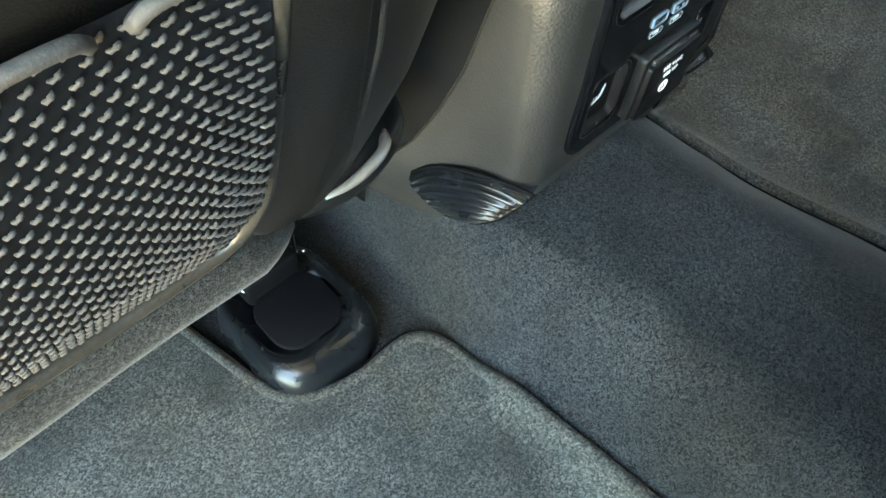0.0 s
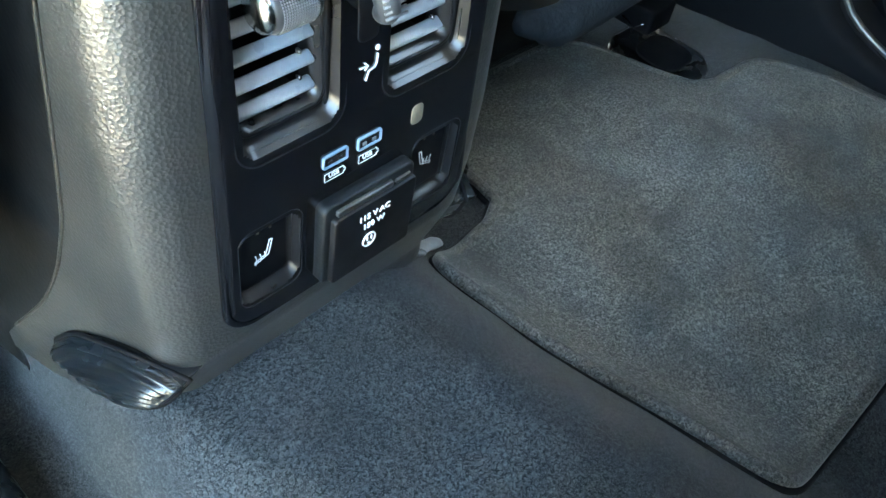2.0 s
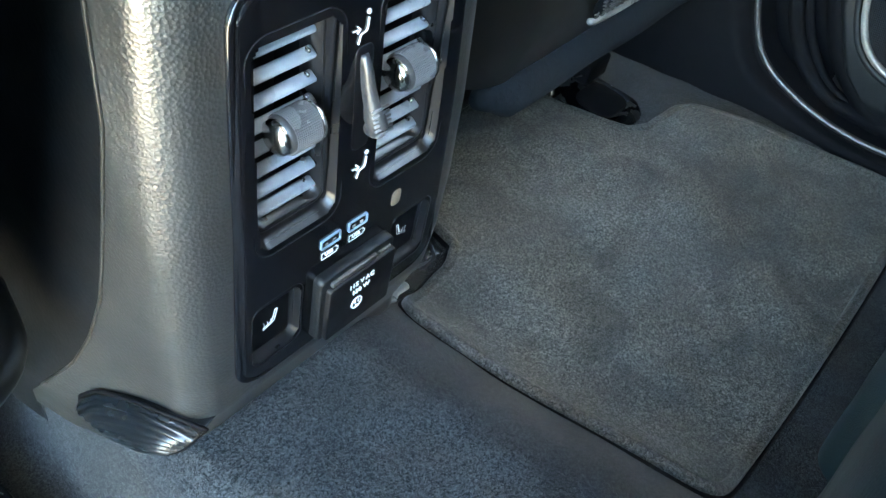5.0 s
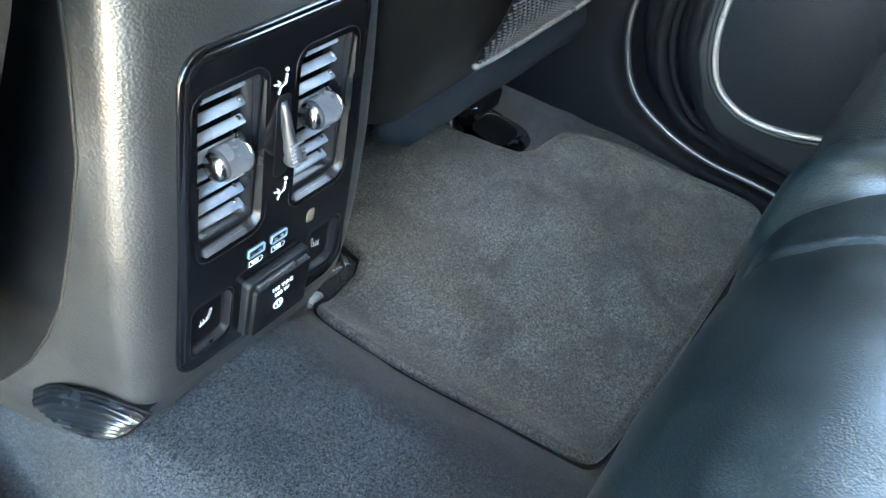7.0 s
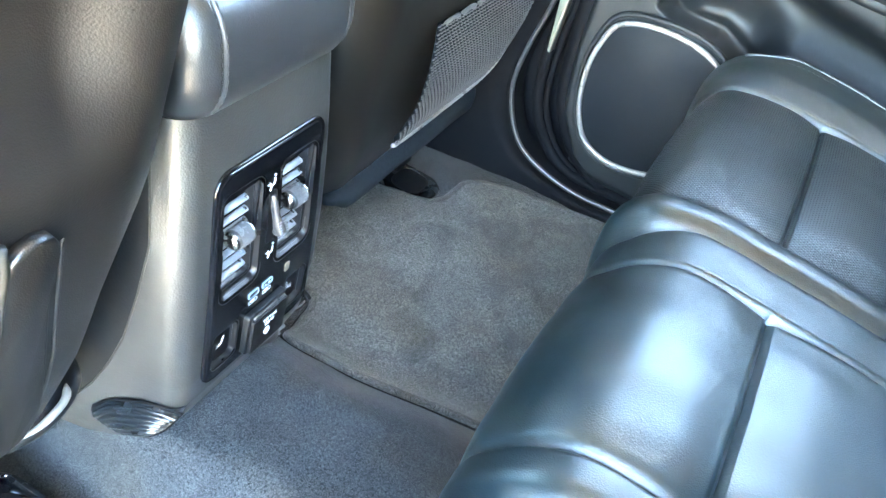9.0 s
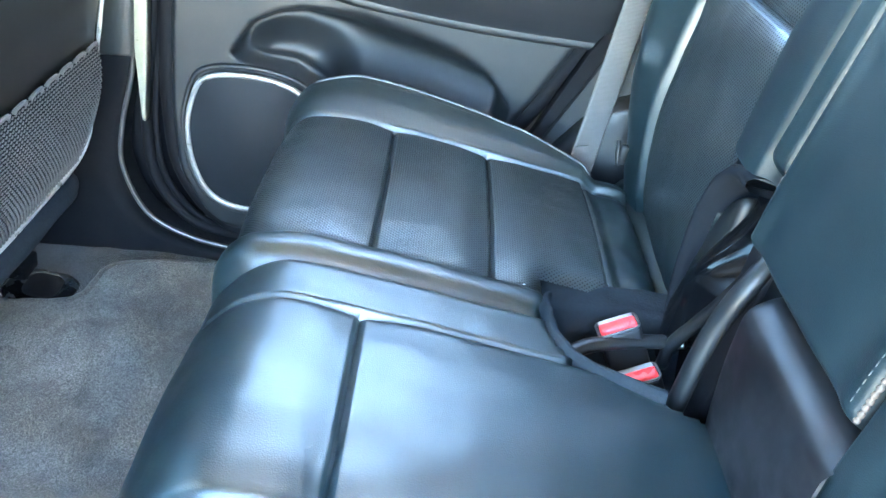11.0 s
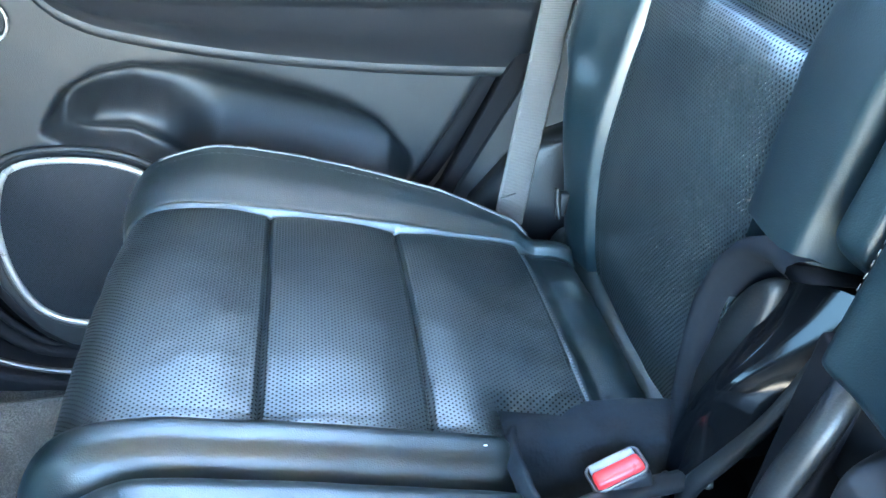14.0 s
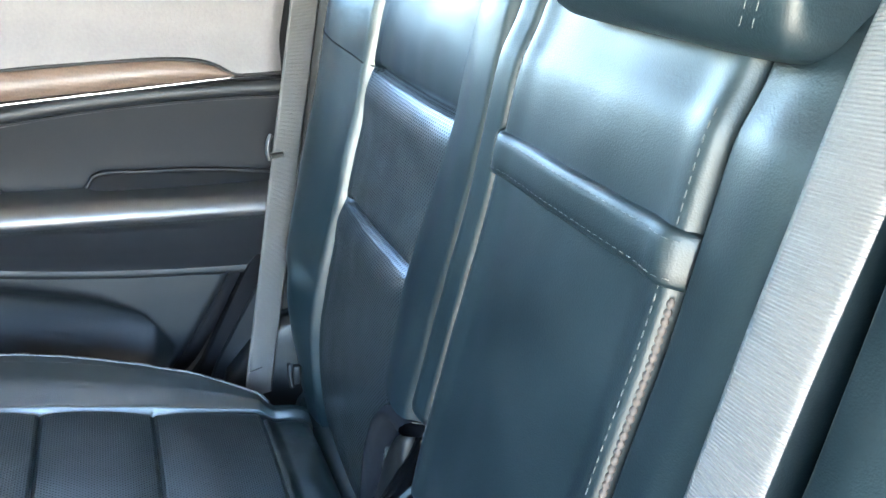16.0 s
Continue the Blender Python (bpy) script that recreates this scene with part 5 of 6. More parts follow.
lint = thing("lint", "tiny white speck of lint on the leather cushion", "lint", (0.191, -0.577, 0.41))
part("speck", box((0.0012, 0.0026, 0.0010), (0.191, -0.577, 0.4145), 0.0004), WHITE, lint)


# ---------------------------------------------------------------- centre console
console = thing("center_console", "grained plastic console end with black air vent panel", "console", (0, 0.06, 0.10))
CON_Z = [0.080, 0.115, 0.135, 0.17, 0.216, 0.28, 0.34, 0.40, 0.461]
CON_Y = [0.026, 0.013, 0.006, 0.0030, 0.0020, 0.003, 0.0055, 0.0095, 0.0165]
CON_W = [0.107, 0.108, 0.109, 0.111, 0.1125, 0.112, 0.109, 0.105, 0.102]
CON_S = [0.130, 0.105, 0.092, 0.077, 0.061, 0.046, 0.036, 0.034, 0.040]
CON_FLARE = [0.024, 0.020, 0.016, 0.009, 0.003, 0.0, 0.0, 0.0, 0.0]


VENTS, SWITCHES, VENT_Z = (-0.0385, 0.0405), (-0.0535, 0.0545), 0.3190
CORNER = 0.024


def rear_y(z):
    return float(np.interp(z, CON_Z, CON_Y))


def console_row(z):
    """Half of the section at height z, from the middle of the rear face round to the side seam."""
    y, w, s, fl = (float(np.interp(z, CON_Z, c)) for c in (CON_Y, CON_W, CON_S, CON_FLARE))
    r = CORNER
    pts = [(x, y) for x in np.linspace(0.0, w - r - 0.006, 36)] + [(w - r - 0.003, y + 0.0003)]
    for a in np.linspace(8, 82, 10):
        pts.append((w - r + r * math.sin(radians(a)), y + r - r * math.cos(radians(a))))
    end = max(s, y + r + 0.006)
    for k in (0.25, 0.6, 1.0):
        q = y + r + (end - y - r) * k
        pts.append((w + 0.001 + 0.002 * k + fl * min(1.4, max(0.0, (q - 0.03) / 0.06)), q))
    return pts


def console_shell():
    rows = []
    for z in np.linspace(0.066, 0.461, 120):
        half = console_row(z)
        row = [(-x, y) for x, y in reversed(half[1:])] + half
        rows.append([(x, y, z) for x, y in row])
    v = np.array(rows).reshape(-1, 3)
    f = []
    for q in quads(120, len(rows[0])):
        x, _, z = v[list(q)].mean(0)
        open_vent = any(abs(x - c) < 0.026 and abs(z - VENT_Z) < 0.056 for c in VENTS) or any(abs(x - c) < 0.016 and abs(z - 0.196) < 0.024 for c in SWITCHES)
        if not open_vent:
            f.append(tuple(reversed(q)))
    return v, f, v[:, ::2].copy()


part("rear_cover", console_shell(), GRAINED, console)


def console_side(sg):
    """The side panel beyond the seam: it carries the flare of the foot forward along the tunnel."""
    rows = []
    for z in np.linspace(0.04, 0.461, 60):
        x, s = console_row(max(z, 0.066))[-1]
        fl = float(np.interp(z, CON_Z, CON_FLARE))
        rows.append([(x - 0.001, s - 0.002, z), (x - 0.0025, s + 0.0005, z), (x - 0.001, s + 0.003, z), (x + 0.001 + 0.1 * fl, s + 0.03, z), (x + 0.001 + 0.15 * fl, s + 0.09, z), (x - 0.003, 0.38, z), (x - 0.008, 0.8, z)])
    v = np.array(rows).reshape(-1, 3)
    return side((v, [tuple(reversed(f)) for f in quads(60, 7)], v[:, 1:].copy()), sg)


for sg in (-1, 1):
    # darker plastic than the rear cover puts the flank's shade into its colour
    part("side_panel", console_side(sg), DARKPLASTIC, console, "plastic flank beyond the seam, darkened in place of shade")
    part("seam_edge", side(tube([(x + 0.0004, y, z) for z in np.linspace(0.10, 0.458, 60) for x, y in [console_row(z)[-1]]], 0.0011, 6), sg), PIPED, console, "fine pale edge along the seam")

# ribbed scuff pads at the foot of the console
PAD_TOP = curve([(0.098, 0.004, 0.135), (0.106, 0.019, 0.1385), (0.113, 0.037, 0.138), (0.119, 0.058, 0.131), (0.123, 0.076, 0.121), (0.128, 0.090, 0.106)], 48)
PAD_LOW = curve([(0.099, 0.006, 0.131), (0.107, 0.020, 0.102), (0.114, 0.037, 0.085), (0.122, 0.058, 0.081), (0.127, 0.076, 0.087), (0.1295, 0.090, 0.099)], 48)
for sg in (-1, 1):
    rows = []
    for k, (a, b) in enumerate(zip(PAD_TOP, PAD_LOW)):
        u, tall = k / 47, float(np.linalg.norm(b - a))
        row = []
        for w in np.linspace(0, 1, 90):
            edge = min(w * tall, (1 - w) * tall, u * 0.10, (1 - u) * 0.10)
            lift = 0.005 * float(step(0.0, 0.0035, edge)) - 0.0018 * float(step(0.0035, 0.0060, edge)) - 0.010 * float(step(0.0012, 0.0, edge))
            if edge > 0.0025:
                lift += float(step(0.0025, 0.0055, edge)) * 0.0034 * (1 - math.exp(-((((w * tall - 0.004) % 0.0072) - 0.0036) / 0.0013) ** 2)) - 0.0008
            row.append(a + (b - a) * w + np.array((0.90, -0.40, 0.15)) * (lift + 0.005 * math.sin(math.pi * w) + 0.0015))
        rows.append(row)
    v = np.array(rows).reshape(-1, 3)
    scuff = part("scuff_pad", side((v, [tuple(reversed(f)) for f in quads(48, 90)], v[:, 1:].copy()), sg), GLOSSPAD, console, "ribbed black plastic scuff pad")
    rim = np.r_[PAD_TOP, PAD_LOW[::-1]] + np.array((0.90, -0.40, 0.15)) * 0.0035
    part("pad_outline", side(tube(rim, 0.0013, 6, closed=True), sg), RUBBER, scuff)


def face(x, z, d):
    """A point d metres proud of the console's rear face."""
    over = max(0.0, abs(x) - (float(np.interp(z, CON_Z, CON_W)) - CORNER))
    return (x, rear_y(z) + CORNER - math.sqrt(CORNER**2 - min(over, 0.022) ** 2) - d, z)


def frame_plate(outline, hole, d0, d1, edge=0.002):
    """A raised frame between two outlines of equal length."""
    o, h = np.asarray(outline), np.asarray(hole)
    mid = lambda k: o + (h - o) * k  # noqa: E731
    rows = [[face(*q, d0) for q in o], [face(*q, d1 - edge * 0.6) for q in o], [face(*q, d1) for q in mid(0.18)],
            [face(*q, d1) for q in mid(0.7)], [face(*q, d1 - edge * 0.5) for q in mid(0.92)], [face(*q, d0 - 0.002) for q in h]]
    return loft(rows, False)


def dish(outline, hole, deep, ledge=0.34):
    """A sunken frame: a crisp lip, a slope down from the panel's face, and a narrow ledge round the opening."""
    o, h = np.asarray(outline), np.asarray(hole)
    mid = lambda k: o + (h - o) * k  # noqa: E731
    run = np.linspace(0, 1, 9)
    lip = [(0.0, 0.0030), (0.0, 0.0046)] + [((1 - ledge) * u, 0.0048 - (deep - 0.0005) * float(step(0.0, 1.0, u))) for u in run] + [(0.90, 0.0048 - deep), (0.93, 0.0062 - deep), (0.97, 0.0062 - deep), (1.0, -0.018)]
    rows = [[face(*q, d) for q in mid(k)] for k, d in lip]
    return loft(rows, False)


def taper(outline):
    """The panel narrows upwards and its lower edge sags a little at the middle."""
    out = []
    for x, z in outline:
        k = float(np.interp(z, [0.150, 0.20, 0.30, 0.402], [1.0, 1.0, 0.975, 0.90]))
        out.append((0.003 + x * k, z - 0.006 * float(step(0.20, 0.15, z)) * (1 - (x / 0.083) ** 2)))
    return np.array(out)


PANEL = taper(rounded(0.162, 0.247, 0.017, 8, 0.0, 0.2785))


def panel_sheet():
    """The gloss panel: a gently rolled edge round a flat face, with the vents and switches left open."""
    nz, nx = 165, 112
    v, keep = [], []
    for z in np.linspace(0.155, 0.402, nz):
        row = taper([(x, z) for x in np.linspace(-0.081, 0.081, nx)])
        for x0, (x, zz) in zip(np.linspace(-0.081, 0.081, nx), row):
            ax, az = abs(x0) - (0.081 - 0.017), abs(z - 0.2785) - (0.1235 - 0.017)
            dist = 0.017 - (math.hypot(max(ax, 0), max(az, 0)) + min(max(ax, az), 0))
            hole = any(max(abs(x - c) - 0.025, abs(zz - VENT_Z) - 0.057, (abs(x - c) + abs(zz - VENT_Z) - 0.076)) < 0 for c in VENTS) or any(max(abs(x - c) - 0.0165, abs(zz - 0.196) - 0.0235, (abs(x - c) + abs(zz - 0.196) - 0.035)) < 0 for c in SWITCHES)
            v.append(face(x, zz, 0.0045 * (1 - max(0, 1 - max(dist, 0) / 0.004) ** 2) if dist > 0 else -0.001))
            keep.append(dist > -0.001 and not hole)
    f = [q for q in quads(nz, nx) if all(keep[i] for i in q)]
    v = np.array(v)
    return v, [tuple(reversed(q)) for q in f], v[:, ::2].copy()


panel = part("vent_panel", panel_sheet(), GLOSS, console, "piano-black panel with air vents, sockets and switches")
part("panel_rim", tube([face(x, z, 0.002) for x, z in PANEL], 0.0022, 8, closed=True), GLOSS, panel)
for c in VENTS:
    vent = part("air_vent", dish(rounded(0.058, 0.124, 0.013, 12, c, VENT_Z), rounded(0.042, 0.104, 0.006, 12, c, VENT_Z + 0.0025), 0.0085, 0.36), BEVEL, console, "rectangular vent with grey slats")
    part("vent_rim", tube([face(x, z, -0.0030) for x, z in rounded(0.0445, 0.1065, 0.0065, 6, c, VENT_Z + 0.0025)], 0.0011, 6, closed=True), BEVEL, vent)
    part("vent_box", merge(box((0.046, 0.004, 0.11), (c, rear_y(0.32) + 0.040, VENT_Z), 0.001), box((0.003, 0.04, 0.11), (c - 0.0235, rear_y(0.32) + 0.020, VENT_Z), 0.001),
                           box((0.003, 0.04, 0.11), (c + 0.0235, rear_y(0.32) + 0.020, VENT_Z), 0.001)), RUBBER, vent)
    for k in range(8):
        z = VENT_Z - 0.0435 + 0.0128 * k
        part("slat", box((0.0420, 0.0066, 0.0030), (c, rear_y(z) + 0.0090, z), 0.0014, pose(0, 0, 0, 30, 0, 0), 3), SLAT, vent)
    part("linkage", merge(*[box((0.0016, 0.003, 0.0022), (c + 0.0125, rear_y(VENT_Z) + 0.0055, VENT_Z - 0.037 + 0.0128 * k), 0.0006) for k in range(7)]), METAL, vent)
    zk = 0.325
    knob = []
    turn = lambda x, r, n: [(c + 0.001 + x, rear_y(zk) - 0.001 + r * math.cos(a), zk + r * math.sin(a)) for a in np.linspace(0, 2 * math.pi, n, endpoint=False)]  # noqa: E731
    for x, r in ((-0.011, 0.0080), (-0.0105, 0.0092), (-0.0085, 0.0099), (0.0090, 0.0099), (0.0105, 0.0094), (0.0112, 0.0082)):
        knob.append(turn(x, r, 36))
    kn = part("vent_knob", loft(knob), KNURL_DARK, vent, "knurled roller with bright end cap")
    part("knob_cap", loft([turn(x, r, 28) for x, r in ((-0.0100, 0.0092), (-0.0125, 0.0088), (-0.0140, 0.0072), (-0.0148, 0.0045), (-0.0151, 0.0008))]), CHROME, kn)
    part("knob_ring", loft([turn(x, r, 28) for x, r in ((0.0088, 0.0099), (0.0092, 0.0103), (0.0104, 0.0102), (0.0112, 0.0090))]), CHROME, kn)
    lands = []
    for a in np.linspace(0, 2 * math.pi, 56, endpoint=False):
        for x in np.linspace(-0.0075, 0.0075, 14):
            lands.append(box((0.0007, 0.0007, 0.0007), (c + 0.001 + x, rear_y(zk) - 0.001 + 0.0101 * math.cos(a), zk + 0.0101 * math.sin(a)), 0.0))
    part("knurl", merge(*lands), KNURL, kn, kind="stuff")

# slider between the vents
part("slider_slot", plate(rounded(0.012, 0.060, 0.004, 5, 0.002, 0.325), face, 0.0050, 0.0005), SATIN, console)
lever = part("slider", tube(curve([face(0.0015, 0.350, 0.004), face(0.0012, 0.343, 0.007), face(0.0012, 0.334, 0.0090), face(0.0016, 0.323, 0.0125), face(0.0022, 0.315, 0.0145), face(0.0022, 0.309, 0.0090)], 24),
                            list(np.linspace(0.0032, 0.0048, 14)) + [0.0052, 0.0058, 0.0063, 0.0066, 0.0066, 0.0064, 0.0058, 0.0050, 0.0042, 0.0030], 12, flat=0.75, up=(1, 0, 0)), KNURL_DARK, console, "slim grey slider with a ribbed tip")
for k in range(6):
    part("slider_rib", tube([face(-0.0036, 0.3262 - 0.0023 * k, 0.0164 + 0.0008 * k), face(0.0078, 0.3262 - 0.0023 * k, 0.0164 + 0.0008 * k)], 0.0008, 6), KNURL, lever)


def figure(cx, cz):
    """Plain air-flow sign: a seated outline of bars with a dot above, and a small arrow in front of it."""
    at = lambda x, z: face(cx + x, cz + z, 0.0050)  # noqa: E731
    dot = [[face(cx + 0.0042 + 0.0013 * math.cos(a), cz + 0.0072 + 0.0013 * math.sin(a), h) for a in np.linspace(0, 2 * math.pi, 14, endpoint=False)] for h in (0.0044, 0.0051)]
    return merge(tube([at(0.0040, 0.0045), at(0.0034, 0.0), at(0.0026, -0.0016)], 0.0005, 6), tube([at(0.0028, -0.0016), at(-0.0010, -0.0026), at(-0.0026, -0.0070)], 0.00045, 6), loft(dot),
                 tube([at(-0.0062, 0.0004), at(-0.0030, 0.0004)], 0.0004, 6), tube([at(-0.0034, 0.0022), at(-0.0014, 0.0004), at(-0.0034, -0.0014)], 0.0004, 6))


for cx, cz in ((-0.0005, 0.3640), (0.0035, 0.2825)):
    part("airflow_sign", figure(cx, cz), WHITE, panel, "white air-flow sign")

# sockets and switches
for c in (-0.0155, 0.0055):
    usb = part("usb_socket", frame_plate(rounded(0.0152, 0.0076, 0.0014, 4, c, 0.2400), rounded(0.0128, 0.0052, 0.0006, 4, c, 0.2400), 0.0035, 0.0058, 0.001), USBBLUE, panel, "pale blue-grey USB socket")
    part("socket_tongue", merge(box((0.0024, 0.001, 0.0018), (c - 0.0032, rear_y(0.24) - 0.0052, 0.2393), 0.0003), box((0.0024, 0.001, 0.0018), (c + 0.0028, rear_y(0.24) - 0.0052, 0.2393), 0.0003)), METAL, usb)
    part("socket_dark", box((0.0124, 0.001, 0.005), (c, rear_y(0.2400) - 0.0046, 0.2400), 0.0), RUBBER, usb)
    part("usb_frame", tube([face(x, z, 0.0050) for x, z in [(c - 0.0062, 0.2280), (c + 0.0052, 0.2280), (c + 0.0052, 0.2293), (c + 0.0062, 0.2293), (c + 0.0062, 0.2313), (c + 0.0052, 0.2313), (c + 0.0052, 0.2326), (c - 0.0062, 0.2326)]], 0.00025, 4, closed=True), WHITE, usb)
    writing("USB", 0.0037, face(c - 0.0005, 0.2303, 0.0046), WHITE, panel, "usb_print")
cover = part("outlet_cover", plate(rounded(0.0545, 0.0475, 0.0022, 5, 0.0045, 0.1855), face, 0.0150, 0.0008), SATIN, console, "black outlet flap")
part("outlet_frame", plate(rounded(0.0595, 0.0560, 0.004, 5, 0.0030, 0.1890), face, 0.0115, 0.0012), DARKPLASTIC, console)
part("outlet_hinge", merge(box((0.036, 0.0030, 0.0036), (-0.0020, rear_y(0.211) - 0.0124, 0.2118), 0.0008), box((0.010, 0.0022, 0.0026), (0.0240, rear_y(0.211) - 0.0120, 0.2105), 0.0006)), GRAINED, cover)
writing("115 V AC", 0.0052, face(0.003, 0.2005, 0.0152), WHITE, cover, "outlet_print")
writing("150 W", 0.0052, face(0.003, 0.1935, 0.0152), WHITE, cover, "outlet_print")
part("outlet_sign", merge(tube([face(0.001 + 0.0042 * math.cos(a), 0.1848-0.003 + 0.0046 * math.sin(a), 0.0152) for a in np.linspace(0, 2 * math.pi, 25)[:-1]], 0.0005, 5, closed=True),
                          tube([face(-0.0004, 0.1846-0.003, 0.0152), face(-0.0004, 0.1872-0.003, 0.0152)], 0.0005, 5), tube([face(0.0024, 0.1846-0.003, 0.0152), face(0.0024, 0.1872-0.003, 0.0152)], 0.0005, 5),
                          tube([face(0.0002, 0.1822-0.003, 0.0152), face(0.0018, 0.1822-0.003, 0.0152)], 0.0005, 5)), WHITE, cover)
for c in SWITCHES:
    sw = part("seat_heater_switch", plate(rounded(0.0285, 0.042, 0.003, 5, c, 0.1975), lambda a, b, d: face(a, b, d - 0.0065), 0.0058, 0.001), SATIN, console, "black seat heater switch")
    part("switch_well", dish(rounded(0.0365, 0.0535, 0.008, 12, c + 0.001, 0.1955), rounded(0.028, 0.0415, 0.004, 12, c, 0.1985), 0.0075, 0.14), BEVEL, sw)
    flip_x = 1 if c < 0 else -1
    d = -0.0006
    P = lambda x, z: face(c + flip_x * x, 0.1965 + z, d)  # noqa: E731
    part("heater_sign", merge(tube([P(0.0052, 0.0070), P(0.0030, -0.0024), P(-0.0050, -0.0050)], 0.00032, 5), tube([P(0.0036, 0.0072), P(0.0014, -0.0014), P(-0.0050, -0.0036), P(-0.0050, -0.0050)], 0.00032, 5), tube([P(0.0052, 0.0070), P(0.0036, 0.0072)], 0.00032, 5),
                              *[tube([P(-0.0046 + 0.0026 * k, -0.0058 + 0.001 * k), P(-0.0040 + 0.0026 * k, -0.0020), P(-0.0046 + 0.0026 * k, 0.0008)], 0.0003, 5) for k in range(3)]), WHITE, sw)
    for dx in (-0.0028, 0.0042):
        part("indicator", plate(rounded(0.0015, 0.0015, 0.0006, 3, c + dx, 0.2125), lambda a, b, d: face(a, b, d - 0.0065), 0.0062, 0.0002), MARK, sw)
# a warm reflection in the gloss panel, painted as a small tan plate
part("tan_glint_paint", plate(rounded(0.0080, 0.012, 0.003, 4, 0.0375, 0.2395), face, 0.0049, 0.0002), MARK, panel, "tan patch painted in place of a warm reflection")


# padded lid
def lid_loop(x):
    """The lid's outline in (y, z) at x: a rounded bar whose ends curve in."""
    k = max(0.0, (abs(x) - 0.074) / 0.032)
    d = 0.032 * (1 - math.sqrt(max(0.0, 1 - min(1.0, k) ** 2)))
    d += 0.0022 * float(bump(abs(x), 0.0790, 0.0016))
    out = []
    for cy, cz, r, a0, a1 in ((0.049, 0.497, 0.050, 270, 180), (0.066, 0.512, 0.066, 180, 90), (0.42, 0.528, 0.050, 90, 0), (0.42, 0.477, 0.030, 0, -90)):
        for a in np.linspace(radians(a0), radians(a1), 11):
            out.append((cy + max(0.004, r - d) * math.cos(a), cz + max(0.004, r - d) * math.sin(a)))
    return out


def lid():
    xs = np.unique(np.r_[np.linspace(-0.106, -0.090, 12), np.linspace(-0.090, -0.070, 22), np.linspace(-0.070, 0.070, 16), np.linspace(0.070, 0.090, 22), np.linspace(0.090, 0.106, 12)])
    v, f, _ = loft([[(x, y, z) for y, z in lid_loop(x)] for x in xs])
    return v, f, v[:, :2].copy()


lid_part = part("padded_lid", lid(), LIDSKIN, console, "stitched black leather armrest lid")
for sx in (-1, 1):
    for x in (0.0762, 0.0818):
        part("stitching", stitches([(sx * x, y - 0.0004, z + 0.0004) for y, z in lid_loop(x)[2:30]], 0.0042, 0.0026, 0.0003), THREAD, lid_part)
part("lid_base", box((0.196, 0.40, 0.02), (0, 0.248, 0.450), 0.006), DARKPLASTIC, console)


# ---------------------------------------------------------------- front seats
FB_Z = [0.10, 0.16, 0.20, 0.24, 0.28, 0.35, 0.48, 0.65, 0.90, 1.05]
FB_Y = [0.11, 0.075, 0.055, 0.040, 0.026, 0.010, -0.026, -0.055, -0.085, -0.09]


